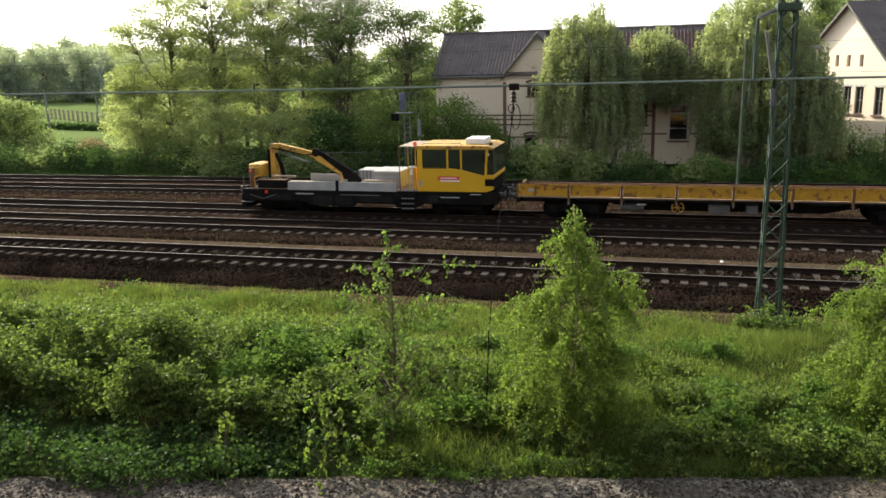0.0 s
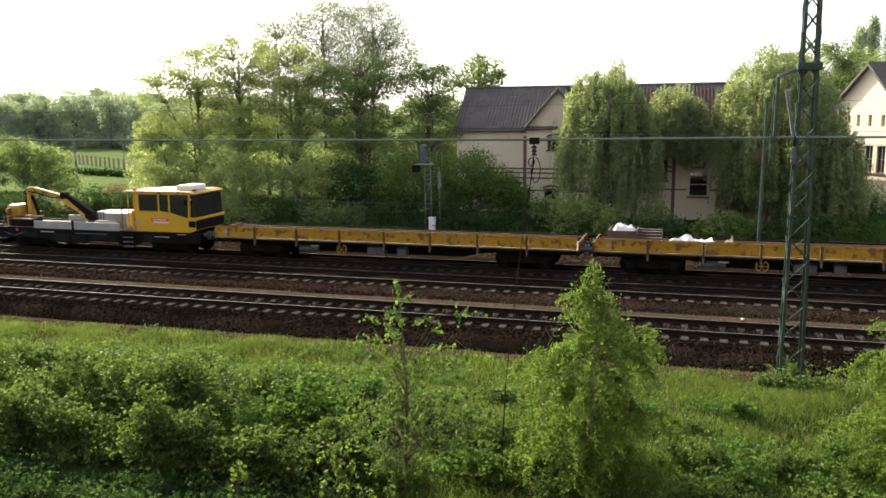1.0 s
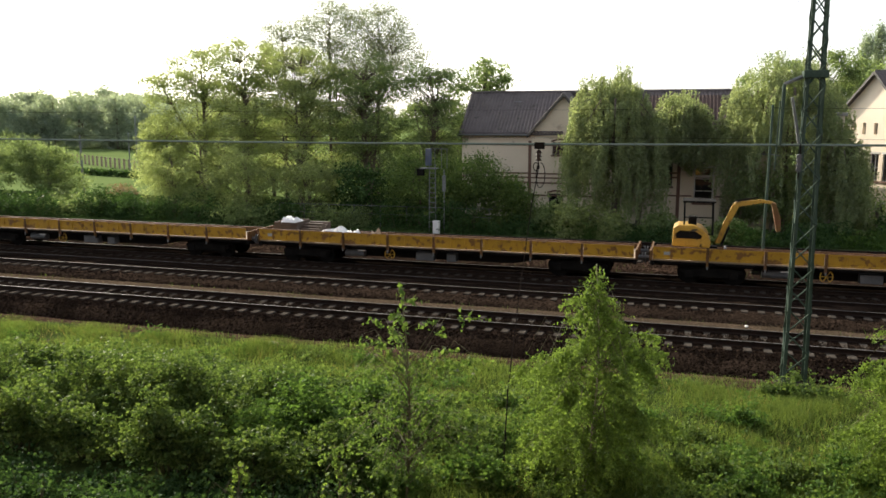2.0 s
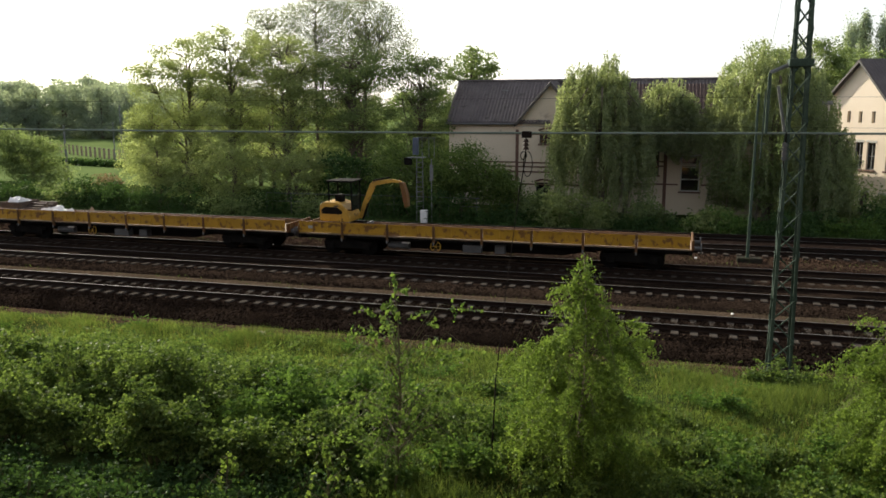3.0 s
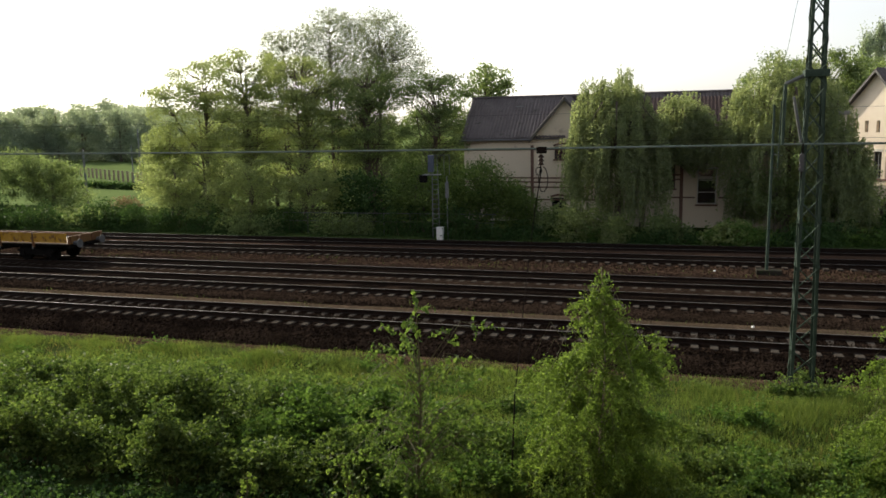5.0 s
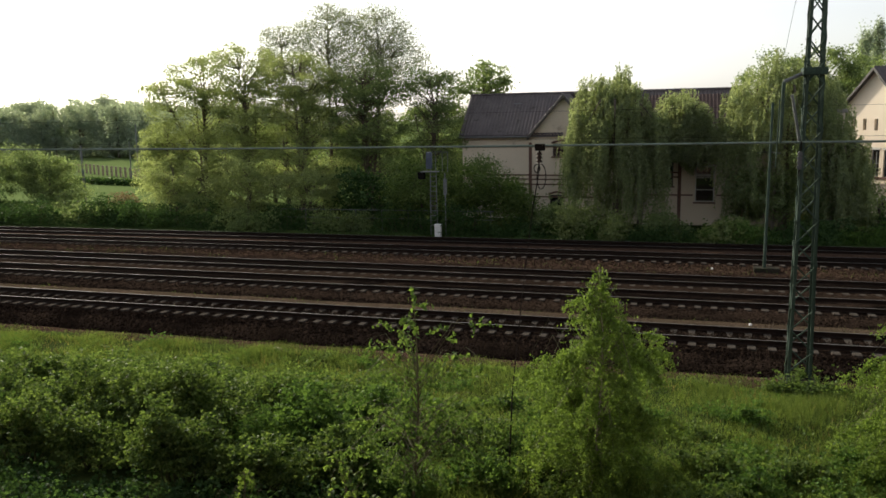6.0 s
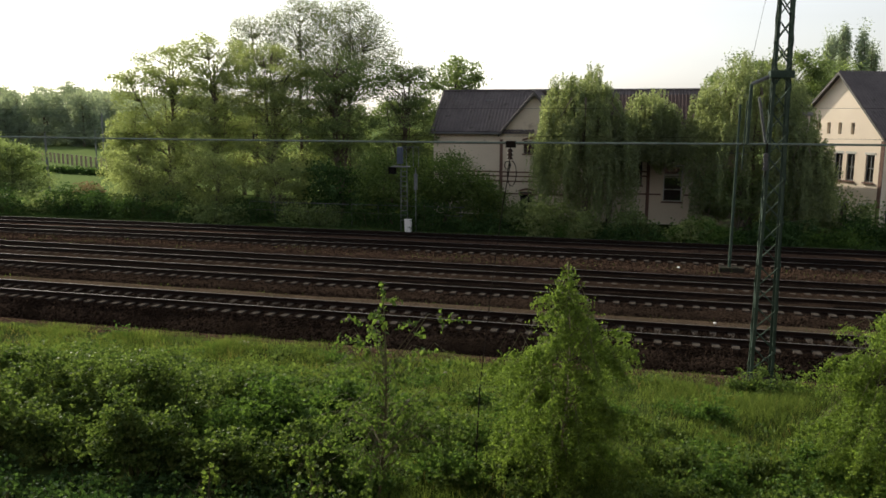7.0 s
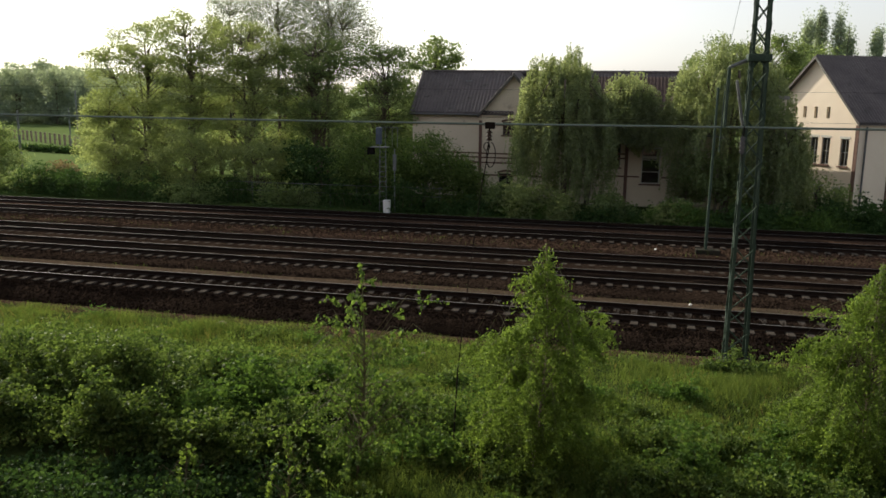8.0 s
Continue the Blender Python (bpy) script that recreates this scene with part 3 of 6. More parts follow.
def meadow_fence():
    f = thing("meadow_fence", pose(0, 0, 0), "long pale wooden paddock fence on the meadow", "fence")
    a, b = Vector((-108, 114, -0.1)), Vector((-58, 83.5, -0.1))
    proto = None
    for i in range(34):
        p = a.lerp(b, i / 33)
        if proto is None:
            ob = part("post", box(-0.13, 0.13, -0.08, 0.08, 0, 1.5, 0.02), "wood", f)
            proto = ob.data
        else:
            ob = new("post", proto)
            ob.parent = f
        ob.matrix_basis = pose(*p, 0, random.uniform(-2, 2), 0)
    for z in (0.7, 1.3):
        part("rail", tube([a + Vector((0, 0, z)), b + Vector((0, 0, z))], 0.03, 0.03, 4), "wood", f)
    h = thing("meadow_hedge", pose(0, 0, 0), "low dark trimmed hedge across the meadow", "hedge")
    rng = np.random.default_rng(55)
    f = rng.random(4200)
    along = np.stack([-84 + 26 * f, 86.6 - 6.6 * f, np.full(4200, 0.35)], 1)
    raw_mesh("foliage", leaf_corners(along + rng.normal(0, 1, (4200, 3)) * np.array([0.2, 0.25, 0.2]), 0.3, rng, 0.7, 0.0, 0.0, True), 3, "leaf_dark", h)


meadow_fence()


# ---------------- houses ----------------
def pierced(x0, x1, z0, z1, y0, y1, holes):
    """A wall with holes (x0, x1, z0, z1) that go through it."""
    bm = bmesh.new()
    xs = sorted({x0, x1, *[h[0] for h in holes], *[h[1] for h in holes]})
    zs = sorted({z0, z1, *[h[2] for h in holes], *[h[3] for h in holes]})
    corner = {(i, j, k): bm.verts.new((x, y, z)) for i, x in enumerate(xs) for j, z in enumerate(zs) for k, y in enumerate((y0, y1))}

    def solid(i, j):
        if not (0 <= i < len(xs) - 1 and 0 <= j < len(zs) - 1):
            return False
        cx, cz = (xs[i] + xs[i + 1]) / 2, (zs[j] + zs[j + 1]) / 2
        return not any(h[0] < cx < h[1] and h[2] < cz < h[3] for h in holes)

    for i in range(len(xs) - 1):
        for j in range(len(zs) - 1):
            if not solid(i, j):
                continue
            c = corner
            bm.faces.new((c[i, j, 0], c[i + 1, j, 0], c[i + 1, j + 1, 0], c[i, j + 1, 0]))
            bm.faces.new((c[i, j, 1], c[i, j + 1, 1], c[i + 1, j + 1, 1], c[i + 1, j, 1]))
            for di, dj, a, b in ((-1, 0, (i, j), (i, j + 1)), (1, 0, (i + 1, j + 1), (i + 1, j)), (0, -1, (i + 1, j), (i, j)), (0, 1, (i, j + 1), (i + 1, j + 1))):
                if not solid(i + di, j + dj):
                    bm.faces.new((c[(*a, 0)], c[(*b, 0)], c[(*b, 1)], c[(*a, 1)]))
    for v in [v for v in bm.verts if not v.link_faces]:
        bm.verts.remove(v)
    return bm


def window(parent, x0, x1, z0, z1, y, arch=0.0, frame_mat="frame", bars=2, mullion=True):
    """A window set back in its opening: frame, panes, sill, and a curved brick head."""
    w = new("window")
    w.parent = parent
    t = 0.07
    bm = box(x0, x0 + t, y + 0.1, y + 0.18, z0, z1)
    box(x1 - t, x1, y + 0.1, y + 0.18, z0, z1, 0, bm)
    box(x0 + t, x1 - t, y + 0.1, y + 0.18, z1 - t, z1, 0, bm)
    box(x0 + t, x1 - t, y + 0.1, y + 0.18, z0, z0 + t, 0, bm)
    xm = (x0 + x1) / 2
    if mullion:
        box(xm - 0.03, xm + 0.03, y + 0.1, y + 0.17, z0 + t, z1 - t, 0, bm)
    else:
        box(x0 + t, x1 - t, y + 0.08, y + 0.17, z1 - 0.72, z1 - 0.56, 0, bm)
    for i in range(1, bars + 1):
        z = z0 + (z1 - z0) * i / (bars + 1)
        box(x0 + t, xm - 0.03, y + 0.1, y + 0.16, z - 0.025, z + 0.025, 0, bm)
        box(xm + 0.03, x1 - t, y + 0.1, y + 0.16, z - 0.025, z + 0.025, 0, bm)
    part("window_frame", bm, frame_mat, w)
    part("pane", box(x0 + 0.02, xm, y + 0.13, y + 0.14, z0 + 0.02, z1 - 0.02), "glass", w)
    part("pane", box(xm, x1 - 0.02, y + 0.13, y + 0.14, z0 + 0.02, z1 - 0.02), "glass", w)
    part("window_sill", box(x0 - 0.1, x1 + 0.1, y - 0.1, y + 0.1, z0 - 0.1, z0, 0.015), "brickband", w)
    if arch:
        pts = [(x0 - 0.08 + (x1 - x0 + 0.16) * i / 10, y - 0.02, z1 + 0.06 + arch * math.sin(math.pi * i / 10)) for i in range(11)]
        part("arch", tube(pts, 0.07, 0.07, 5), "brickband", w)
    return w


def ribbed_roof(x0, x1, eave, ridge, step=0.24, thick=0.12):
    """A tiled slope: ribs run from eave (y, z) to ridge (y, z), courses step up it."""
    n = int((x1 - x0) / step)
    courses = 14
    verts, faces = [], []
    for j in range(courses + 1):
        for k, lift in ((0, 0.0), (1, 0.012)):
            f = min(1, max(0, j / courses))
            y, z = eave[0] + (ridge[0] - eave[0]) * f, eave[1] + (ridge[1] - eave[1]) * f
            for i in range(n * 2 + 1):
                verts.append((x0 + (x1 - x0) * i / (2 * n), y, z + thick + (0.085 if i % 2 else 0.0) + lift))
    row = n * 2 + 1
    for j in range(2 * courses + 1):
        for i in range(row - 1):
            faces.append((j * row + i, j * row + i + 1, (j + 1) * row + i + 1, (j + 1) * row + i))
    me = bpy.data.meshes.new("tiles")
    me.from_pydata(verts, [], faces)
    bm = bmesh.new()
    bm.from_mesh(me)
    bpy.data.meshes.remove(me)
    a, b = (eave[0], eave[1]), (ridge[0], ridge[1])
    q = [bm.verts.new((x, y, z)) for x in (x0, x1) for y, z in ((a[0], a[1]), (b[0], b[1]), (b[0], b[1] + thick), (a[0], a[1] + thick))]
    for f in ((0, 1, 2, 3), (7, 6, 5, 4), (0, 4, 5, 1), (1, 5, 6, 2), (3, 7, 4, 0)):
        bm.faces.new([q[i] for i in f])
    return bm


def station_house():
    h = thing("house", pose(0, 58, -0.05), "cream rendered house with brown brick bands and a grey tiled roof", "house")
    W1, W2, W3 = -16.4, -11.25, -6.55
    part("wall", pierced(W1, W2, 0, 6.0, 0, 0.35, []), "render", h)
    part("wall", box(W1, W1 + 0.35, 0.35, 9.0, 0, 5.75), "render", h)
    holes = [(-9.65, -8.45, 4.5, 5.4), (-9.85, -8.8, 0.4, 1.75)]
    part("wall", pierced(W2, W3, 0, 6.0, -0.25, 0.1, holes), "render", h)
    part("gable", prism([(W2, 6.0), (W3, 6.0), (-8.9, 8.7)], -0.25, 0.1), "render", h)
    part("wall", box(W3 - 0.35, W3, 0.1, 9.0, 0, 5.8), "render", h)
    part("wall", box(W1, W3, 8.7, 9.0, 0, 5.75), "render", h)
    part("roof", ribbed_roof(W1 - 0.15, -8.9, (-0.4, 5.9), (3.2, 8.85)), "tile", h)
    part("roof", ribbed_roof(W1 - 0.15, W3, (9.4, 2.7), (3.2, 8.85)), "tile", h)
    for s, e in ((-1, W2 - 0.2), (1, W3 + 0.2)):
        own = ribbed_roof(-0.55, 8.0, (0, 5.75), (abs(e + 8.9), 8.72))
        for v in own.verts:
            x, y, z = v.co
            v.co = Vector((e - s * y, x, z))
        bmesh.ops.recalc_face_normals(own, faces=own.faces[:])
        part("roof", own, "tile", h)
        part("verge_board", prism([(e, 5.66), (e - s * 0.02, 5.92), (-8.9, 8.86), (-8.9, 8.6)], -0.64, -0.54), "frame", h)
    part("gutter", tube([(W1 - 0.2, -0.45, 5.9), (W2, -0.45, 5.9)], 0.07, 0.07, 6), "darkgrey", h)
    part("pilaster", box(W2 - 0.12, W2 + 0.1, -0.3, -0.25, 0, 5.5), "brickband", h)
    for z in (5.2, 3.16, 2.86, 2.5, 1.61):
        part("brick_band", box(W1, W2 - 0.12, -0.03, 0.0, z - 0.05, z + 0.05), "brickband", h)
        part("brick_band", box(W2 + 0.1, W3, -0.28, -0.25, z - 0.05, z + 0.05), "brickband", h)
    for x0, x1, z0, z1 in holes:
        window(h, x0, x1, z0, z1, -0.25, 0.16)
    part("roof", ribbed_roof(W3, 3.2, (-0.2, 5.75), (3.2, 8.85)), "tile", h)
    part("roof", ribbed_roof(W3, 3.2, (9.4, 2.7), (3.2, 8.85)), "tile", h)
    part("wall", box(W3, 3.0, 0.3, 8.7, 0, 5.7), "render", h)
    part("ridge_cap", tube([(W1 - 0.15, 3.2, 9.02), (3.2, 3.2, 9.02)], 0.11, 0.11, 6), "tile", h)
    part("skylight", box(-13.0, -12.4, 2.3, 2.6, 8.2, 8.35, 0.02), "galv", h, "small pale roof hatch")


station_house()


def low_house():
    h = thing("house", pose(0, 56, -0.05), "lower cream house with tall arched window and red tiled roof", "house")
    hole = [(0.1, 1.32, 1.55, 3.95), (-1.9, -1.3, 2.6, 4.4)]
    part("wall", pierced(-5.2, 5.6, 0, 5.0, 0, 0.35, hole), "render", h)
    for x in (-5.2, 5.25):
        part("wall", box(x, x + 0.35, 0.35, 8, 0, 5.0), "render", h)
    part("wall", box(-5.2, 5.6, 7.65, 8, 0, 5.0), "render", h)
    part("roof", ribbed_roof(-5.5, 5.9, (-0.45, 4.85), (4.2, 8.5)), "tile2", h)
    part("roof", ribbed_roof(-5.5, 5.9, (8.4, 4.85), (4.2, 8.5)), "tile2", h)
    for x in (-5.2, 5.25):
        own = prism([(0, 5.0), (8, 5.0), (4.1, 8.3)], 0, 0.35)
        for v in own.verts:
            v.co = Vector((x + v.co.y, v.co.x, v.co.z))
        part("gable", own, "render", h)
    part("gutter", tube([(-5.5, -0.5, 4.85), (5.9, -0.5, 4.85)], 0.07, 0.07, 6), "darkgrey", h)
    part("pilaster", box(-1.0, -0.78, -0.07, 0, 0, 4.8), "brickband", h)
    for z in (2.0, 3.2, 3.5):
        part("brick_band", box(-5.2, -1.0, -0.03, 0, z - 0.05, z + 0.05), "brickband", h)
    for x0, x1 in ((-0.78, -0.02), (1.42, 5.6)):
        part("brick_band", box(x0, x1, -0.03, 0, 1.95, 2.05), "brickband", h)
    window(h, 0.1, 1.32, 1.55, 3.95, 0, 0.25, "paleframe", 2, False)
    window(h, -1.9, -1.3, 2.6, 4.4, 0, 0.12, "frame", 1)


low_house()


def gable_house():
    """Local x runs along the gable wall, y into the house."""
    h = thing("house", pose(8.8, 63.05, -0.05, 0, 0, -58), "tall cream house with sunlit gable and grey tiled roof", "house")
    w, ap, ez, az = 8.4, 4.5, 6.0, 10.0
    slits = [(x - 0.15, x + 0.15, 6.04, 6.78) for x in (2.62, 3.6, 4.6, 5.7)]
    holes = [(4.35, 5.05, 3.05, 4.8), (5.4, 6.1, 3.05, 4.8), (7.0, 7.7, 3.05, 4.8), (5.0, 5.8, 0.4, 1.6), (6.75, 7.45, 0.5, 1.55)]
    part("wall", pierced(0, w, 0, 6.0, 0, 0.4, holes), "render2", h)
    part("gable", pierced(2.2, 6.3, 6.0, 6.9, 0, 0.4, slits), "render2", h)
    part("gable", prism([(0.0, 6.0), (2.2, 6.0), (2.2, 6.0 + 4 * 2.2 / 4.5)], 0, 0.4), "render2", h)
    part("gable", prism([(6.3, 6.0), (w, 6.0), (6.3, 6.0 + 4 * (w - 6.3) / (w - 4.5))], 0, 0.4), "render2", h)
    part("gable", prism([(2.2, 6.9), (6.3, 6.9), (6.3, 8.2), (4.5, 10.0), (2.2, 7.95)], 0, 0.4), "render2", h)
    part("wall", box(w - 0.4, w, 0.4, 14, 0, 5.9), "render2", h)
    part("wall", box(0, 0.4, 0.4, 14, 0, 5.9), "render2", h)
    part("wall", box(0, w, 13.6, 14, 0, 5.9), "render2", h)
    for s, e in ((1, w + 0.35), (-1, -0.35)):
        own = ribbed_roof(-0.35, 14.3, (0, 5.7), (abs(e - ap), az))
        for v in own.verts:
            x, y, z = v.co
            v.co = Vector((e - s * y, x, z))
        bmesh.ops.recalc_face_normals(own, faces=own.faces[:])
        part("roof", own, "tile", h)
        part("verge_board", prism([(e, 5.62), (e - s * 0.02, 5.82), (ap, az + 0.1), (ap, az - 0.1)], -0.4, -0.3), "frame", h)
    for yy in (2.6, 5.4):
        part("wall_pier", box(w, w + 0.07, yy, yy + 0.3, 0, 5.6), "brickband", h)
    part("corner_brick", box(w - 0.25, w + 0.04, -0.04, 0.0, 0, 5.7), "brickband", h)
    part("downpipe", tube([(w + 0.12, 0.5, 0), (w + 0.12, 0.5, 5.6)], 0.06, 0.06, 6), "darkgrey", h)
    for x0, x1, z0, z1 in slits:
        part("slit_pane", box(x0, x1, 0.2, 0.22, z0, z1), "glass", h)
    for x0, x1, z0, z1 in holes:
        window(h, x0, x1, z0, z1, 0, 0, "galv", 1)
        part("lintel", box(x0 - 0.08, x1 + 0.08, -0.03, 0, z1, z1 + 0.14), "paleframe", h)
    chimney = thing("brick_pier", pose(8.03, 53.3, -0.1), "slim brick and plaster pier with pale cap", "pier")
    part("shaft", box(-0.36, 0.36, -0.36, 0.36, 0, 7.3, 0.03), "render", chimney)
    part("cap", box(-0.48, 0.48, -0.48, 0.48, 7.28, 7.5, 0.04), "concrete", chimney)
    part("finial", tube([(-0.1, 0, 7.5), (-0.1, 0, 8.55)], 0.04, 0.02, 5), "galv", chimney)


gable_house()


def boulder(x, y, z, r, label, material, seed):
    """A weathered lump: a rounded block pushed out of shape."""
    bm = bmesh.new()
    bmesh.ops.create_icosphere(bm, subdivisions=2, radius=r)
    for v in bm.verts:
        v.co *= 1 + 0.45 * noise.noise(v.co / r * 1.3 + Vector((seed, 0, 0)))
        v.co.z *= 0.6
    ob = part("stone", bm, material)
    ob.matrix_basis = pose(x, y, z, 0, 0, seed * 40)
    return tagged(ob, label, "stone")


boulder(-13.5, 23.9, -0.46, 0.2, "pale broken stone lying at the ballast foot", "rock", 1)
boulder(-13.1, 23.75, -0.48, 0.17, "brown broken stone lying at the ballast foot", "crate", 2)
boulder(-6.1, 22.9, -0.5, 0.07, "grey rubble lump lying in the grass", "rock", 3)
boulder(-6.7, 23.1, -0.5, 0.1, "dark rubble lump lying in the grass", "darkgrey", 4)
boulder(-5.4, 22.9, -0.5, 0.06, "small grey rubble lump lying in the grass", "concrete", 5)
boulder(0.98, 40.0, -0.02, 0.07, "small white lump lying beside the last track", "white", 6)
boulder(2.05, 29.4, -0.02, 0.06, "small white lump lying on the sandy strip", "white", 7)


def unseen_backing():
    """Added, unseen: a tall brick wall that cuts sky light, a ledge below the camera."""
    w = tagged(part("sky_screen_wall", box(-45, 45, -2.2, -1.6, -0.6, 14.0), "brickband"), "unseen dark brick wall added behind the camera to cut sky light", "wall", kind="structure")
    tagged(part("ledge", box(-45, 45, -1.6, 0.35, 5.45, 5.7, 0.03), "concrete"), "unseen grey concrete ledge added below the camera", "ledge", kind="structure")
    return w


unseen_backing()


# ---------------- the work train ----------------
RAIL_TOP, TRAIN_Y = 0.173, 36.35
# seconds and the place of the first wagon's front end along the track
RUN = [(0, -6.3), (0.5, -14.44), (1.0, -22.55), (1.75, -34.77), (2.5, -46.98), (3.0, -55.0), (3.5, -63.2), (4.25, -75.5), (5.0, -87.78), (6.5, -112.2), (8.0, -136.7)]
MOVERS = []      # thing, offset from the first wagon's front end, height, y
WHEELS = []      # wheelset, its place in its thing


def run_at(t):
    for (t0, x0), (t1, x1) in zip(RUN, RUN[1:]):
        if t <= t1:
            return x0 + (x1 - x0) * (t - t0) / (t1 - t0)
    return RUN[-1][1]


WHEEL_R = 0.46
wheel_data = None


def wheelset(parent, x):
    """Two flanged wheels on an axle; turns as the train runs."""
    global wheel_data
    if wheel_data is None:
        bm = bmesh.new()
        for s in (-1, 1):
            wheel_disc(0, s * 0.76, 0, WHEEL_R, 0.12, 28, bm)
            wheel_disc(0, s * 0.69, 0, WHEEL_R + 0.03, 0.03, 28, bm)
            wheel_disc(0, s * 0.83, 0, 0.16, 0.06, 12, bm)
            for k in range(4):
                a = k * math.pi / 2
                wheel_disc(0.27 * math.cos(a), s * 0.822, 0.27 * math.sin(a), 0.05, 0.012, 8, bm)
        wheel_disc(0, 0, 0, 0.08, 1.9, 12, bm)
        ob = part("wheelset", bm, "black", parent)
        wheel_data = ob.data
    else:
        ob = new("wheelset", wheel_data)
        ob.parent = parent
    ob.location = (x, 0, WHEEL_R)
    WHEELS.append((ob, x))


def bogie(parent, x):
    bm = bmesh.new()
    for s in (-1, 1):
        y0, y1 = (0.92, 1.06) if s > 0 else (-1.06, -0.92)
        prism([(x - 1.25, 0.52), (x - 0.75, 0.34), (x + 0.75, 0.34), (x + 1.25, 0.52), (x + 1.25, 0.64), (x + 0.5, 0.74), (x - 0.5, 0.74), (x - 1.25, 0.64)], y0, y1, 0.02, bm)
        for w in (-0.9, 0.9):
            box(x + w - 0.17, x + w + 0.17, s * 1.0 - 0.12, s * 1.0 + 0.12, 0.3, 0.62, 0.03, bm)
        for w in (-0.18, 0.0, 0.18):
            tube([(x + w, s * 1.0, 0.36), (x + w, s * 1.0, 0.66)], 0.06, 0.06, 8, bm)
    box(x - 0.2, x + 0.2, -1.0, 1.0, 0.5, 0.8, 0.03, bm)
    part("bogie_frame", bm, "black", parent)
    for w in (-0.9, 0.9):
        wheelset(parent, x + w)


def buffer_pair(parent, x, way):
    for y in (-0.87, 0.87):
        own = bmesh.new()
        bmesh.ops.create_cone(own, cap_ends=True, segments=14, radius1=0.11, radius2=0.09, depth=0.34, matrix=pose(x + way * 0.17, y, 1.02, 0, 90))
        bmesh.ops.create_cone(own, cap_ends=True, segments=18, radius1=0.23, radius2=0.23, depth=0.04, matrix=pose(x + way * 0.35, y, 1.02, 0, 90))
        part("buffer", own, "darkgrey", parent)
    part("coupling", tube([(x, 0, 0.95), (x + way * 0.2, 0, 0.88), (x + way * 0.38, 0, 0.92)], 0.05, 0.05, 6), "black", parent)


def flat_wagon(offset, label):
    """A four-axled low-sided wagon: eight drop sides a flank, posts, boarded floor, bogies."""
    L, N = 9.05, 8
    w = thing("flat_wagon", pose(RUN[0][1] + offset, TRAIN_Y, RAIL_TOP), label, "railway wagon", "wagons of the work train")
    MOVERS.append((w, offset, RAIL_TOP, TRAIN_Y))
    step = 2 * L / N
    part("floor", box(-L, L, -1.27, 1.27, 0.99, 1.05), "wood", w, "worn board floor")
    bm = box(-L, L, -0.75, -0.55, 0.72, 0.99)
    box(-L, L, 0.55, 0.75, 0.72, 0.99, 0, bm)
    for s in (-1, 1):
        y0, y1 = (0.62, 0.68) if s > 0 else (-0.68, -0.62)
        prism([(-5.0, 0.72), (-3.6, 0.42), (3.6, 0.42), (5.0, 0.72)], y0, y1, 0, bm)
    for i in range(N + 1):
        x = -L + step * i
        box(max(-L, x - 0.07), min(L, x + 0.07), -1.25, 1.25, 0.86, 0.985, 0, bm)
    part("underframe", bm, "black", w)
    for s in (-1, 1):
        for i in range(N):
            x0, x1 = -L + step * i + 0.06, -L + step * (i + 1) - 0.06
            ya, yb = (1.29, 1.33) if s > 0 else (-1.33, -1.29)
            top = 1.58 if s < 0 else 1.24
            bm = box(x0, x1, ya, yb, 1.08, top, 0.008)
            yo = s * 1.368
            for z0, z1 in ((top - 0.06, top + 0.01), (1.08, 1.15)):
                box(x0, x1, min(yo, yo - s * 0.042), max(yo, yo - s * 0.042), z0, z1, 0.004, bm)
            for k in range(4):
                xx = x0 + 0.05 + (x1 - x0 - 0.1) * k / 3
                box(xx - 0.04, xx + 0.04, min(yo, yo - s * 0.042), max(yo, yo - s * 0.042), 1.15, top - 0.06, 0.004, bm)
            side = part("drop_side", bm, "yellow" if s < 0 else "rustyellow", w)
            part("top_rim", box(x0, x1, min(s * 1.28, s * 1.35), max(s * 1.28, s * 1.35), top + 0.015, top + 0.04), "rust", side, "rusty top edge")
            part("side_sill", prism([(x0 + 0.1, 0.965), (x1 - 0.1, 0.965), (x1 - 0.42, 0.885), (x0 + 0.42, 0.885)], min(s * 1.25, s * 1.31), max(s * 1.25, s * 1.31)), "black", w)
        for i in range(1, N):
            x = -L + step * i
            bm = box(x - 0.05, x + 0.05, min(s * 1.3, s * 1.40), max(s * 1.3, s * 1.40), 0.80, 1.60 if s < 0 else 1.26, 0.01)
            part("side_post", bm, "rustyellow" if s < 0 else "rust", w)
            part("post_bracket", prism([(x - 0.22, 0.98), (x + 0.22, 0.98), (x + 0.07, 0.72), (x - 0.07, 0.72)], min(s * 1.2, s * 1.3), max(s * 1.2, s * 1.3)), "black", w)
            part("latch", box(x - 0.03, x + 0.03, min(s * 1.4, s * 1.43), max(s * 1.4, s * 1.43), 0.72, 0.86, 0.006), "galv", w)
    for e in (-1, 1):
        bm = box(min(e * L, e * (L + 0.06)), max(e * L, e * (L + 0.06)), -1.3, 1.3, 0.99, 1.42, 0.01)
        for y in (-1.1, -0.5, 0.5, 1.1):
            box(min(e * (L + 0.06), e * (L + 0.11)), max(e * (L + 0.06), e * (L + 0.11)), y - 0.05, y + 0.05, 0.99, 1.42, 0.006, bm)
        part("end_wall", bm, "rustyellow", w)
        part("head_stock", box(min(e * (L - 0.1), e * (L + 0.05)), max(e * (L - 0.1), e * (L + 0.05)), -1.28, 1.28, 0.78, 0.985, 0.01), "black", w)
        buffer_pair(w, e * (L + 0.05), e)
        bogie(w, e * 6.6)
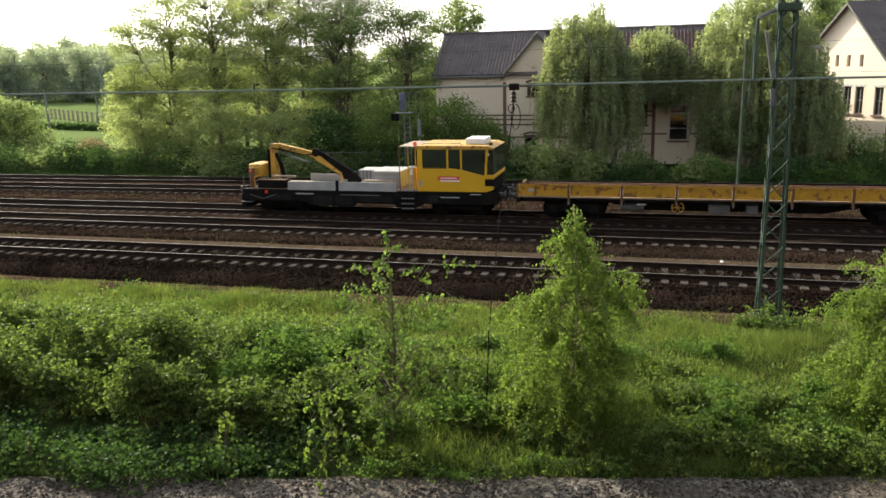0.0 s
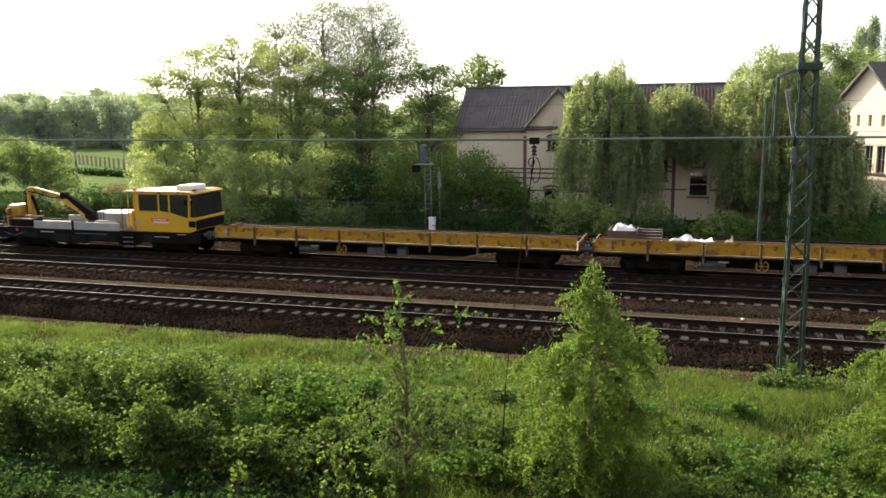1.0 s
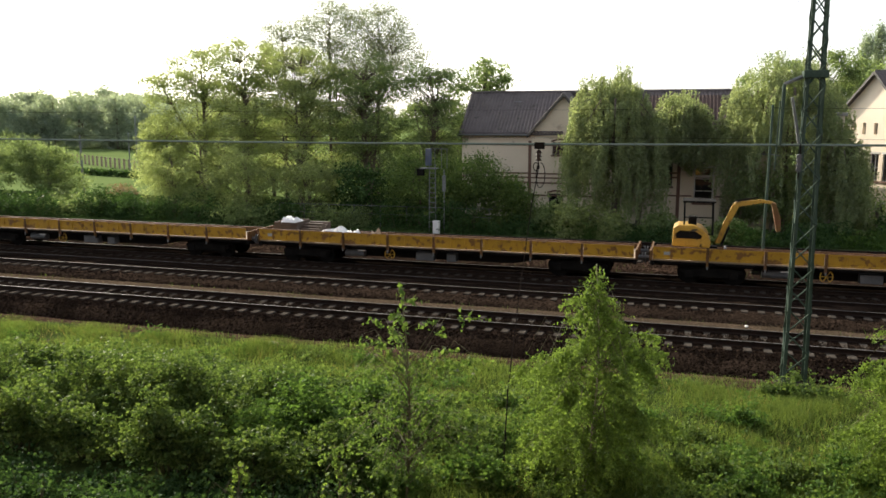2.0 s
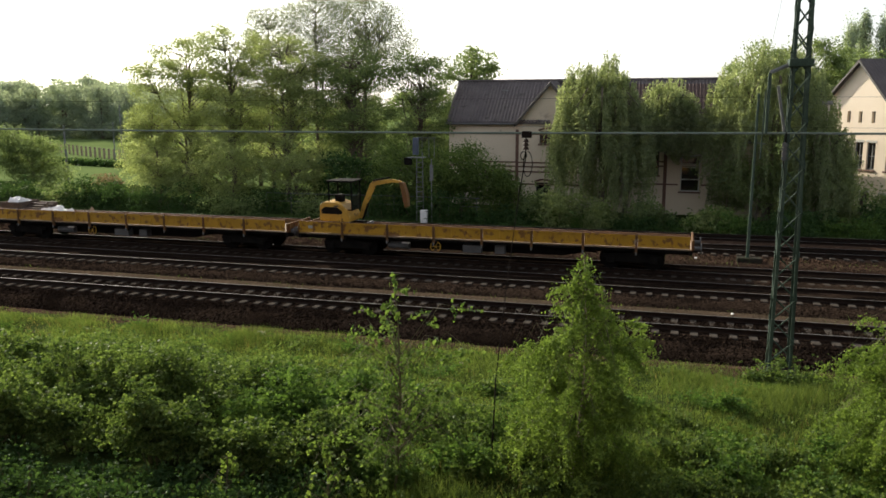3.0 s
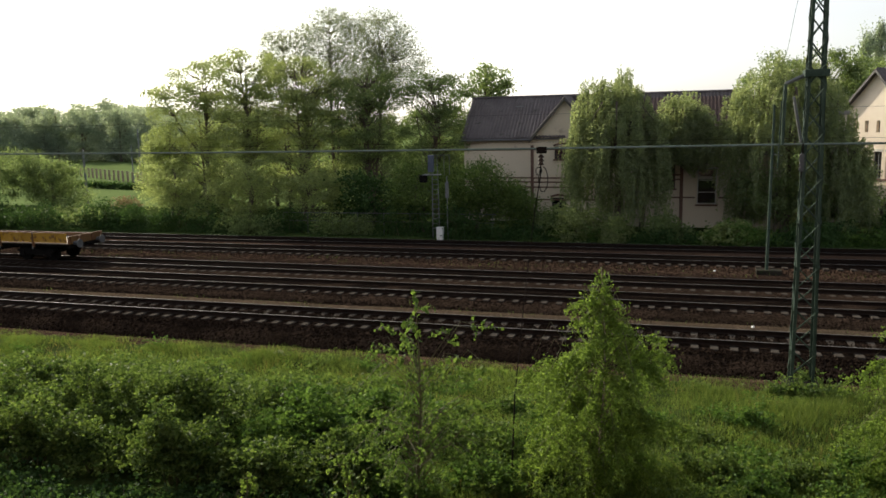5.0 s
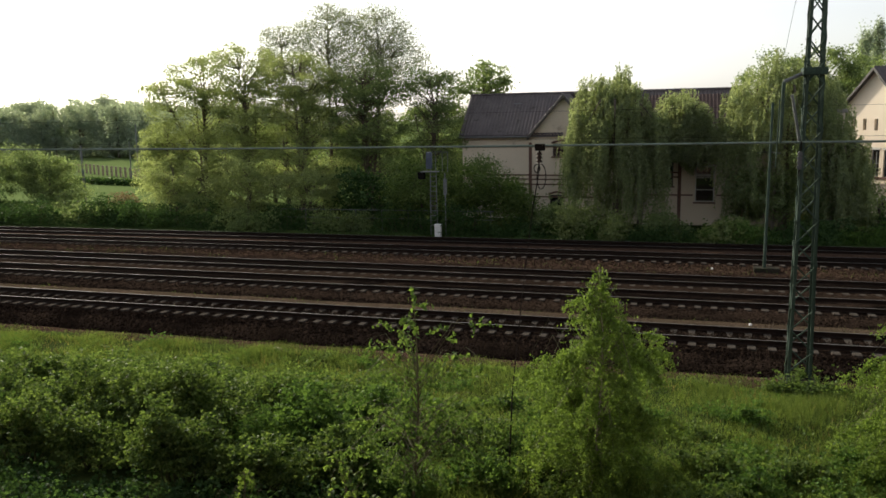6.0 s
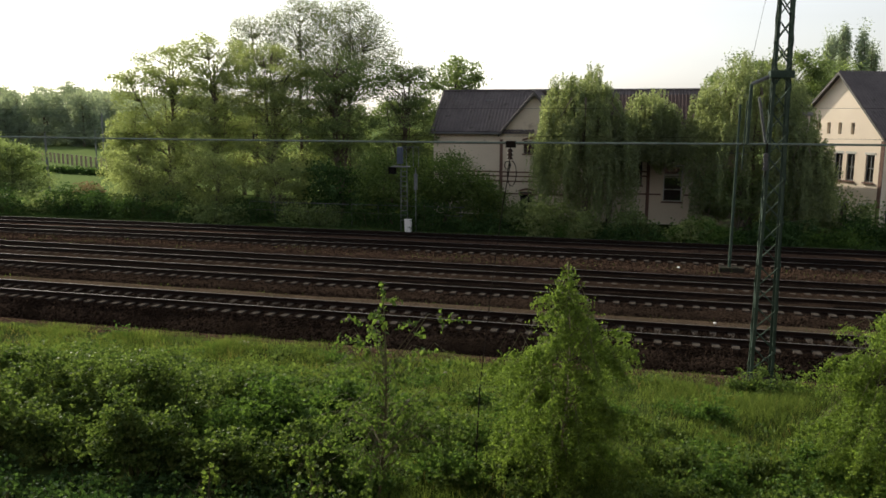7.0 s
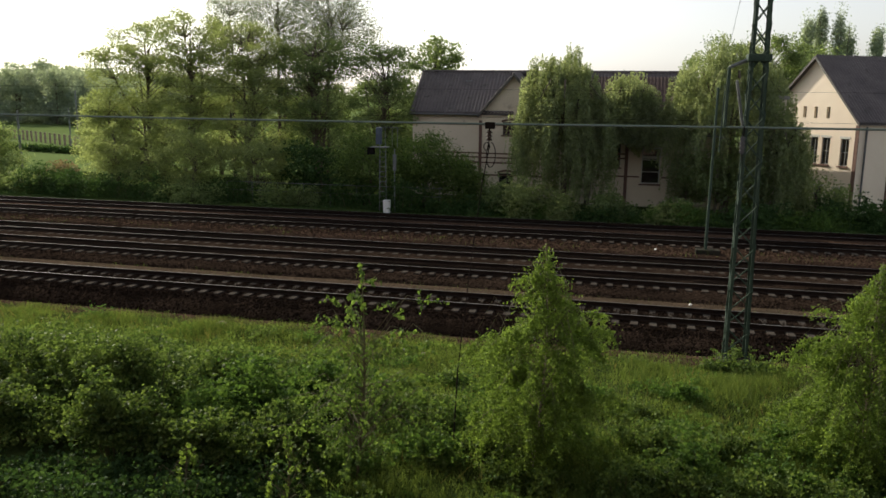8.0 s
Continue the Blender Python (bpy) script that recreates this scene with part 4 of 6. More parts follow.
    # brake gear under the middle
    ring = tube([(-2.2 + 0.24 * math.cos(a), -1.25, 0.66 + 0.24 * math.sin(a)) for a in [k * math.pi / 10 for k in range(21)]], 0.022, 0.022, 5)
    for k in range(3):
        a = k * math.pi / 3
        tube([(-2.2 - 0.23 * math.cos(a), -1.25, 0.66 - 0.23 * math.sin(a)), (-2.2 + 0.23 * math.cos(a), -1.25, 0.66 + 0.23 * math.sin(a))], 0.016, 0.016, 5, ring)
    part("brake_wheel", ring, "yellow", w, "yellow spoked hand brake wheel")
    part("tool_box", box(-0.95, -0.1, -1.1, -0.7, 0.42, 0.78, 0.02), "darkgrey", w)
    part("tool_box", box(0.55, 1.0, -1.1, -0.7, 0.42, 0.78, 0.02), "darkgrey", w)
    part("air_tank", tube([(-4.6, -0.85, 0.58), (-3.6, -0.85, 0.58)], 0.17, 0.17, 12), "darkgrey", w)
    part("lettering", box(-3.9, -3.5, -1.06, -1.05, 0.70, 0.76), "white", w, "small white stencilled line")
    part("plate", box(-L + 0.5, -L + 0.82, -1.338, -1.331, 1.26, 1.40), "greypaint", w, "small pale number plate")
    part("brake_rod", tube([(-5.0, 0.0, 0.55), (5.0, 0.0, 0.55)], 0.03, 0.03, 6), "black", w)
    return w


for i, label in enumerate(("yellow low-sided wagon with rusty rims, empty", "yellow low-sided wagon loaded with a crate and white sheets", "yellow low-sided wagon carrying a small excavator")):
    flat_wagon(9.05 + 18.78 * i, label)


def on_train(name, offset, z, dy, label, category):
    ob = thing(name, pose(RUN[0][1] + offset, TRAIN_Y + dy, RAIL_TOP + z), label, category)
    MOVERS.append((ob, offset, RAIL_TOP + z, TRAIN_Y + dy))
    return ob


def rail_machine():
    """The motor trolley at the head of the train, origin at its middle on the rails."""
    m = on_train("track_trolley", -7.15, 0, 0, "yellow and black rail crane trolley with glazed cab", "rail vehicle")
    bm = box(-6.3, 6.3, -1.2, 1.2, 0.72, 1.12, 0.02)
    for s in (-1, 1):
        ya, yb = (1.2, 1.32) if s > 0 else (-1.32, -1.2)
        prism([(-6.35, 1.16), (-6.35, 0.66), (-5.9, 0.58), (-3.1, 0.58), (-2.85, 0.4), (-0.6, 0.4), (-0.5, 0.55), (1.4, 0.55), (1.5, 0.4), (2.4, 0.4), (2.9, 0.6), (5.8, 0.6), (6.3, 0.66), (6.3, 1.16)], ya, yb, 0.01, bm)
    part("main_frame", bm, "black", m)
    part("lettering", box(-3.55, -2.65, -1.33, -1.322, 0.94, 1.0), "greypaint", m, "pale painted letters, unreadable")
    part("lettering", box(-1.3, 0.7, -1.33, -1.322, 0.93, 0.97), "darkgrey", m, "small grey stencilled line")
    for x0, x1, z0, z1 in ((-2.35, -2.1, 0.6, 0.74), (-1.55, -1.1, 0.6, 0.78), (3.6, 4.5, 0.9, 0.94), (5.0, 5.5, 1.05, 1.1)):
        part("marking", box(x0, x1, -1.33, -1.322, z0, z1), "greypaint", m, "white stencilled mark")
    part("marking", box(-5.2, -5.05, -1.33, -1.322, 0.95, 1.1), "red", m, "red painted mark")
    for x0, x1, z0, z1 in ((-2.7, -1.7, 0.46, 0.88), (-1.55, -0.75, 0.46, 0.88), (-0.35, 1.3, 0.62, 0.9), (3.0, 3.5, 0.66, 1.0), (-5.0, -3.9, 0.66, 0.9)):
        part("locker", box(x0, x1, -1.345, -1.318, z0, z1, 0.01), "soot", m)
    for x in (-6.3, -5.95):
        part("grab_rail", tube([(x, -1.3, 0.75), (x, -1.3, 1.9)], 0.02, 0.02, 6), "darkgrey", m)
    part("end_step", box(-6.5, -5.9, -1.35, -1.1, 0.5, 0.54, 0.008), "darkgrey", m)
    part("hose", tube([(-6.0, -1.34, 0.9), (-5.3, -1.36, 0.7), (-4.6, -1.34, 0.92)], 0.018, 0.018, 5), "darkgrey", m)
    part("deck", box(-5.7, 1.6, -1.25, 1.25, 1.12, 1.2, 0.01), "wood", m, "worn plank deck")
    for x0, x1 in ((-3.95, -1.5), (-1.35, 1.5)):
        for s in (-1, 1):
            bm = box(x0, x1, min(s * 1.27, s * 1.33), max(s * 1.27, s * 1.33), 1.14, 1.55, 0.012)
            part("drop_side", bm, "greypaint", m, "grey steel drop side")
    part("side_post", box(-1.5, -1.35, -1.34, -1.26, 1.0, 1.62, 0.01), "black", m)
    part("equipment_box", box(-5.55, -4.1, -1.3, -0.75, 1.2, 1.58, 0.03), "black", m)
    part("box_lid", box(-5.6, -4.05, -1.32, -0.7, 1.58, 1.62, 0.012), "rust", m)
    part("handrail", tube([(-5.72, -1.28, 1.15), (-5.72, -1.28, 1.72), (-5.72, 1.2, 1.72)], 0.03, 0.03, 6), "orange", m)
    part("timber", box(-5.0, -3.8, -0.9, -0.7, 1.68, 1.76, 0.01), "wood", m)
    part("timber", box(-0.2, 1.2, -1.1, -0.85, 1.2, 1.62, 0.01), "wood", m)
    # counterweight tank, rounded
    part("tank", box(-6.42, -5.62, -0.6, 0.6, 1.62, 2.28, 0.2), "ochre", m, "orange-yellow rounded tank")
    part("lamp_post", box(-6.2, -6.0, -0.9, -0.7, 1.15, 2.1, 0.02), "rust", m)
    lamp = wheel_disc(-6.1, -0.92, 1.98, 0.07, 0.05, 12)
    part("tail_lamp", lamp, "beacon", m, "red tail lamp")
    # loading crane
    part("crane_column", prism([(-5.42, 1.2), (-5.02, 1.2), (-5.1, 2.2), (-5.12, 3.0), (-5.34, 3.04), (-5.38, 2.1)], -0.18, 0.18, 0.03), "ochre", m)
    part("crane_ram", tube([(-5.52, 0.0, 1.5), (-5.52, 0, 2.95)], 0.08, 0.07, 8), "black", m)
    part("crane_ram", tube([(-4.62, -0.1, 1.3), (-4.85, -0.1, 2.2), (-5.1, -0.1, 2.75)], 0.11, 0.08, 8), "black", m)
    boom = part("crane_boom", prism([(-5.45, 2.92), (-5.3, 3.2), (-4.95, 3.23), (-3.1, 2.82), (-2.9, 2.6), (-3.05, 2.5), (-3.3, 2.62), (-4.9, 3.0)], -0.13, 0.13, 0.03), "ochre", m)
    part("boom_ram", tube([(-4.3, -0.2, 2.62), (-3.2, -0.2, 2.32)], 0.06, 0.035, 8), "galv", boom, "bright steel ram")
    part("boom_hose", tube([(-5.3, -0.17, 3.0), (-4.6, -0.18, 2.9), (-3.6, -0.17, 2.66), (-3.0, -0.16, 2.72)], 0.035, 0.03, 6), "black", boom, "black hydraulic hose")
    part("boom_hose", tube([(-5.4, -0.1, 3.1), (-5.55, -0.1, 3.0), (-5.6, -0.1, 2.6), (-5.45, -0.1, 2.0)], 0.025, 0.025, 6), "black", boom)
    part("knuckle", wheel_disc(-2.95, 0.0, 2.78, 0.19, 0.36, 14), "black", m)
    part("crane_jib", prism([(-2.95, 2.86), (-2.7, 2.84), (-1.1, 1.9), (-1.0, 1.5), (-1.5, 1.5), (-3.0, 2.55)], -0.13, 0.13, 0.03), "black", m, "black jib")
    part("jib_stripe", prism([(-3.0, 2.62), (-2.72, 2.62), (-1.62, 1.8), (-1.56, 1.25), (-1.64, 1.25), (-1.74, 1.74), (-2.95, 2.42)], -0.16, -0.135, 0.008), "ochre", m, "worn yellow stripe")
    part("grab", prism([(-1.4, 1.25), (-0.65, 1.25), (-0.6, 1.55), (-0.95, 1.88), (-1.2, 1.8)], -0.3, 0.3, 0.06), "black", m)
    # boxes on the deck
    part("cage", box(-0.75, 0.1, -0.2, 0.9, 1.2, 1.98, 0.03), "greypaint", m)
    for i in range(5):
        part("cage_bar", box(-0.7 + 0.18 * i, -0.66 + 0.18 * i, -0.24, -0.2, 1.25, 1.94, 0.006), "darkgrey", m)
    part("white_box", box(0.2, 1.5, -0.7, 0.9, 1.2, 1.85, 0.03), "greypaint", m)
    part("white_lid", box(0.15, 1.55, -0.75, 0.95, 1.85, 2.0, 0.04), "greypaint", m, "pale box lid")
    # steps and the platform rail
    part("platform", box(1.6, 2.55, -1.3, 1.3, 1.12, 1.2, 0.01), "darkgrey", m)
    for z in (0.35, 0.58, 0.82):
        part("step", box(1.75, 2.35, -1.42, -1.2, z, z + 0.04, 0.008), "galv", m)
    for x in (1.72, 2.38):
        part("step_stringer", box(x, x + 0.04, -1.4, -1.3, 0.3, 1.15, 0.006), "black", m)
    for x, y in ((1.68, -1.25), (2.1, -1.25), (2.45, -1.25), (1.68, 1.25)):
        part("grab_rail", tube([(x, y, 1.2), (x, y, 3.18)], 0.025, 0.025, 6), "ochre" if x > 1.9 else "rust", m)
    part("awning", box(1.64, 2.62, -1.2, 1.2, 3.18, 3.22, 0.012), "wood", m)
    bm = box(2.3, 2.45, -1.28, -1.0, 1.25, 2.25, 0.02)
    part("heater_box", bm, "orange", m)
    # cab: lower body, posts, panes, roof
    Z0, ZW, ZS, ZT = 1.18, 2.38, 3.28, 3.46
    cab = new("cab")
    cab.parent = m
    cab.matrix_basis = Matrix.Translation((0.31, 0, 0.118)) @ Matrix.Diagonal((0.9, 1, 0.9, 1))
    low = [(2.5, Z0), (6.0, Z0), (6.42, 1.32), (6.42, 1.95), (5.9, 2.02), (4.6, ZW - 0.06), (4.0, ZW), (2.5, ZW)]
    part("lower_body", prism(low, -1.33, 1.33, 0.025), "cabyellow", cab)
    part("rear_wall", box(2.5, 2.75, -1.32, 1.32, ZW, ZT, 0.015), "cabyellow", cab)
    part("roof", prism([(2.45, 3.3), (6.35, 3.3), (6.45, 3.38), (6.1, ZT + 0.03), (2.5, ZT + 0.03)], -1.34, 1.34, 0.03), "ochre", cab, "worn dirty yellow roof")
    for s in (-1, 1):
        ya, yb = (1.25, 1.325) if s > 0 else (-1.325, -1.25)
        for x in (4.02, 4.72):
            part("window_post", box(x, x + 0.09, ya, yb, ZW - 0.4, 3.3, 0.01), "cabyellow", cab)
        part("window_post", prism([(5.95, 2.0), (6.05, 2.0), (6.15, 3.3), (6.03, 3.3)], ya, yb, 0.008), "cabyellow", cab)
        yc, yd = (1.27, 1.29) if s > 0 else (-1.29, -1.27)
        part("pane", box(2.76, 4.02, yc, yd, ZW, 3.3), "cabglass", cab, "dark tinted pane")
        part("pane", box(4.11, 4.72, yc, yd, ZW - 0.1, 3.3), "cabglass", cab)
        part("pane", prism([(4.81, 2.3), (5.97, 2.0), (6.05, 3.3), (4.81, 3.3)], yc, yd), "cabglass", cab)
        part("window_gasket", box(2.76, 4.02, min(s * 1.322, s * 1.335), max(s * 1.322, s * 1.335), ZW - 0.035, ZW - 0.005), "black", cab)
    part("front_pane", prism([(6.06, 2.02), (6.4, 2.02), (6.36, 3.3), (6.14, 3.3)], -1.2, 1.2), "cabglass", cab, "dark sloping windscreen")
    part("front_grille", box(5.98, 6.44, -1.345, -1.33, 1.5, 1.85, 0.01), "black", cab, "black grille")
    part("front_grille", box(6.425, 6.45, -1.28, 1.28, 1.35, 1.88, 0.005), "black", cab, "black radiator grille")
    part("front_stripe", box(5.98, 6.46, -1.34, 1.34, 1.9, 2.04, 0.02), "cabyellow", cab)
    part("sign_board", box(3.55, 4.68, -1.342, -1.33, 1.78, 1.96, 0.004), "red", cab, "red name board with white strip")
    part("sign_bar", box(3.65, 4.55, -1.348, -1.343, 1.85, 1.9), "white", cab)
    part("sign_strip", box(3.7, 4.68, -1.342, -1.33, 1.70, 1.77, 0.004), "white", cab)
    part("door_plate", box(2.55, 2.72, -1.342, -1.33, 1.45, 1.75, 0.004), "greypaint", cab)
    part("roof_lamp", box(6.15, 6.3, -1.1, -0.9, 3.5, 3.6, 0.02), "black", cab)
    part("wiper", tube([(6.4, -0.5, 2.1), (6.37, -0.2, 2.8)], 0.012, 0.012, 4), "black", cab)
    part("mirror", box(5.9, 5.98, -1.55, -1.38, 2.75, 3.05, 0.02), "black", cab)
    part("air_conditioner", box(4.85, 5.85, -0.7, 0.6, 3.5, 3.78, 0.06), "white", cab, "white rounded roof unit")
    part("beacon", box(2.3, 2.45, -1.05, -0.9, 3.22, 3.4, 0.05), "beacon", m, "orange-red beacon")
    part("roof_rail", tube([(2.7, -1.1, 3.5), (2.8, -1.1, 3.58), (4.7, -1.1, 3.58), (4.75, -1.1, 3.5)], 0.02, 0.02, 5), "galv", cab)
    part("aerial", tube([(5.5, 0.7, 3.5), (5.55, 0.7, 3.95)], 0.012, 0.006, 5), "black", cab)
    part("windscreen_mark", box(6.1, 6.2, -1.296, -1.29, 3.0, 3.12), "white", cab, "white sticker")
    for x in (-4.4, 4.4):
        bogie(m, x)
    buffer_pair(m, 6.2, 1)
    buffer_pair(m, -6.25, -1)
    part("plough", prism([(-6.55, 0.2), (-6.3, 0.2), (-6.3, 0.9), (-6.5, 0.9)], -1.2, 1.2, 0.01), "black", m)


rail_machine()


def excavator():
    e = on_train("mini_excavator", 2 * 18.78 + 1.72, 1.05, 0.05, "small orange tracked excavator parked on a wagon", "excavator")
    for y in (-0.6, 0.6):
        part("crawler", prism([(-0.8, 0.02), (0.8, 0.02), (1.0, 0.2), (0.95, 0.38), (-0.95, 0.38), (-1.0, 0.2)], y - 0.16, y + 0.16, 0.04), "black", e)
    part("turntable", box(-0.45, 0.45, -0.45, 0.45, 0.38, 0.55, 0.05), "darkgrey", e)
    part("counterweight", prism([(-0.92, 0.5), (0.62, 0.46), (0.66, 0.7), (0.52, 1.05), (0.28, 1.3), (-0.1, 1.42), (-0.7, 1.42), (-0.9, 1.28)], -0.72, 0.72, 0.09), "ochre", e, "rounded orange engine cover")
    part("side_vent", prism([(-0.75, 0.85), (0.25, 0.85), (0.3, 0.98), (0.05, 1.15), (-0.6, 1.2), (-0.8, 1.05)], -0.735, -0.715, 0.005), "black", e)
    for x, y in ((-0.45, -0.55), (-0.45, 0.55), (0.72, -0.55), (0.72, 0.55)):
        part("cab_post", tube([(x, y, 1.0), (x - 0.03, y, 2.38)], 0.035, 0.035, 6), "black", e)
    part("cab_roof", box(-0.55, 0.8, -0.68, 0.68, 2.38, 2.46, 0.03), "black", e)
    part("cab_glass", box(0.66, 0.7, -0.5, 0.5, 1.0, 1.7, 0.01), "cabglass", e)
    for z in (1.02, 1.72):
        part("cab_rail", box(-0.48, 0.74, -0.57, -0.52, z, z + 0.05, 0.01), "black", e)
    part("seat", box(-0.3, 0.05, -0.25, 0.25, 1.2, 1.75, 0.08), "black", e)
    part("boom", prism([(0.85, 0.6), (1.05, 0.6), (1.3, 1.3), (1.72, 2.15), (1.62, 2.36), (1.48, 2.3), (1.12, 1.45)], -0.09, 0.09, 0.03), "ochre", e)
    part("boom_ram", tube([(1.1, -0.12, 0.55), (1.38, -0.12, 1.35)], 0.055, 0.045, 8), "black", e)
    part("dipper", prism([(1.5, 2.3), (1.62, 2.42), (2.6, 2.54), (3.05, 2.46), (3.1, 2.36), (2.6, 2.38), (1.72, 2.2)], -0.07, 0.07, 0.02), "ochre", e)
    part("dipper_ram", tube([(1.62, 0, 2.44), (2.5, 0, 2.62)], 0.045, 0.03, 8), "black", e)
    part("bucket", prism([(3.0, 2.42), (3.18, 2.4), (3.38, 1.8), (3.42, 1.25), (3.26, 1.2), (3.14, 1.75)], -0.2, 0.2, 0.03), "rustyellow", e, "worn rusty bucket")
    part("blade", box(1.25, 1.33, -0.75, 0.75, 0.0, 0.4, 0.02), "darkgrey", e)


excavator()


def loads():
    base = 18.78
    c = on_train("wooden_crate", base + 1.15, 1.05, 0.0, "dark board crate topped with crumpled white sacks", "crate")
    for i in range(4):
        for s in (-1, 1):
            part("plank", box(-0.6, 0.6, s * 0.75 - 0.02, s * 0.75 + 0.02, 0.02 + 0.21 * i, 0.21 + 0.21 * i, 0.006), "crate", c)
        for s in (-1, 1):
            part("plank", box(s * 0.6 - 0.02, s * 0.6 + 0.02, -0.72, 0.72, 0.02 + 0.21 * i, 0.21 + 0.21 * i, 0.006), "crate", c)
    part("filling", box(-0.55, 0.55, -0.7, 0.7, 0.0, 0.75, 0.02), "rust", c)
    part("sacks", crumple(-0.5, 0.5, -0.6, 0.6, 0.72, 0.42, 21), "tarp", c, "crumpled white sacks")
    s = on_train("white_sheet", base + 4.05, 1.05, -0.2, "heap of crumpled white plastic sheeting on a wagon", "plastic sheet")
    part("folds", crumple(-1.45, 1.3, -0.9, 0.7, 0.0, 0.74, 22), "tarp", s)
    d = on_train("timber_stack", base + 2.2, 1.05, 0.3, "low stack of dirty boards and rubble", "timber")
    for i in range(6):
        part("board", box(-0.55, 0.6, -0.7 + 0.24 * i, -0.5 + 0.24 * i, 0, 0.52 + 0.1 * (i % 3), 0.01), "crate", d)
    b = on_train("rubble", base + 5.6, 1.05, 0.0, "small heap of pale rubble", "rubble")
    part("heap", crumple(-0.3, 0.3, -0.5, 0.5, 0.0, 0.62, 23), "wood", b)


def crumple(x0, x1, y0, y1, z0, h, seed):
    """A rumpled heap with sharp folds, closed below."""
    bm = bmesh.new()
    nx, ny = 22, 14
    grid = []
    for j in range(ny + 1):
        row = []
        for i in range(nx + 1):
            u, v = i / nx, j / ny
            edge = min(1, 5 * min(u, 1 - u)) * min(1, 4 * min(v, 1 - v))
            k = noise.noise((u * 4 + seed, v * 3, seed * 1.7))
            f = abs(noise.noise((u * 9, v * 7 + seed, 2.2)))
            row.append(bm.verts.new((x0 + (x1 - x0) * u + 0.05 * k, y0 + (y1 - y0) * v, z0 + edge * h * max(0.15, 0.72 + 0.6 * k - 0.7 * f))))
        grid.append(row)
    for j in range(ny):
        for i in range(nx):
            bm.faces.new((grid[j][i], grid[j][i + 1], grid[j + 1][i + 1], grid[j + 1][i]))
    return bm


loads()


# ---------------- trees and shrubs ----------------
def blob_points(rng, center, radii, n, shell=0.35):
    d = rng.normal(size=(n, 3))
    d /= np.linalg.norm(d, axis=1)[:, None]
    r = rng.uniform(shell, 1.0, n) ** 0.6
    return np.asarray(center) + d * r[:, None] * np.asarray(radii)


def tree(name, x, y, blobs, leaf, leaf_size, per_blob, label, trunk_r=0.22, seed=1, base=-0.1, category="tree", bark="bark", spread=0.88, trunk_top=None, aspect=0.65, upright=0.62, layers=False, stems=1):
    """blobs: (x, z, radius across, radius up, clumps) round the trunk's foot; limbs reach into each, leaves sit on their twigs, in flat sprays when layers is set."""
    rng = np.random.default_rng(seed)
    t = thing(name, pose(x, y, base), label, category)
    tops = max(b[1] + b[3] * 0.4 for b in blobs)
    top = trunk_top or tops
    wood = bmesh.new()
    trunks = []
    for k in range(stems):
        bend = rng.normal(0, 0.3, 2) + (0 if k == 0 else 0.9 * math.cos(k * 2.6 + seed), 0.0)
        wig = rng.uniform(0, 6.28)
        high = top * (1 if k == 0 else rng.uniform(0.72, 0.92))
        pts = [Vector((bend[0] * f + 0.16 * math.sin(wig + 5 * f) * f, bend[1] * f, high * f)) for f in [i / 8 for i in range(9)]]
        trunks.append(pts)
        tube(pts, trunk_r * (1 if k == 0 else 0.7), trunk_r * 0.14, 7, wood)
    leaves = []
    for bx, bz, rx, rz, clumps in blobs:
        pts = trunks[rng.integers(stems)]
        start = pts[max(2, min(6, int(8 * (bz - 0.5 * rz) / top) - 1))]
        heart = Vector((bx + rng.normal(0, 0.2), rng.normal(0, 0.3), bz))
        bow = start.lerp(heart, 0.5) + Vector((rng.normal(0, 0.2), rng.normal(0, 0.2), -0.1 * rz))
        tube([start, bow, heart, heart + Vector((rng.normal(0, 0.4), 0, rz * 0.6))], trunk_r * 0.42, 0.03, 5, wood)
        nodes = [start.lerp(bow, 0.6), bow, bow.lerp(heart, 0.5), heart] + [p for p in pts[3:] if abs(p.z - bz) < rz]
        centres = blob_points(rng, (bx, 0, bz), (rx * 1.06, rx * 0.9, rz * 1.08), clumps, 0.3)
        for c in centres:
            end = Vector(c)
            near = min(nodes, key=lambda p: (p - end).length + (1.2 if p.z > end.z else 0))
            flat = math.hypot(end.x - pts[4].x, end.y - pts[4].y)
            f = 8 * min(rng.uniform(0.72, 0.97), max(0.2, (end.z - rng.uniform(0.5, 1.0) * flat) / pts[8].z))
            own = pts[int(f)].lerp(pts[int(f) + 1], f % 1)
            a = own if (own - end).length < (near - end).length * 1.5 else near
            mid = a.lerp(end, 0.55) + Vector((rng.normal(0, 0.12), rng.normal(0, 0.12), 0.12 * (end - a).length))
            tube([a, mid, end], min(0.05, trunk_r * (0.2 if layers else 0.08)), 0.006, 4, wood)
            n = max(6, int(per_blob * rng.uniform(0.5, 1.5)))
            r = rng.uniform(0.55, 1.15) * spread
            if layers:
                ang, q = rng.uniform(0, 6.283, n), np.sqrt(rng.random(n)) * r * 1.15
                lift = rng.normal(0, 0.2, n) - 0.2 * q * q + 0.2 * rng.normal() * np.cos(ang) * q
                p = c + np.stack([np.cos(ang) * q, np.sin(ang) * q, lift], 1)
                leaves.append(leaf_corners(p, leaf_size, rng, aspect, 0.06, 0.25, True))
            else:
                p = c + rng.normal(size=(n, 3)) * np.array([r, r, r * upright]) * 0.6
                leaves.append(leaf_corners(p, leaf_size, rng, aspect, 0.0, 0.0, True))
    part("trunk", wood, bark, t)
    raw_mesh("crown", np.concatenate(leaves), 3, leaf, t)
    return t


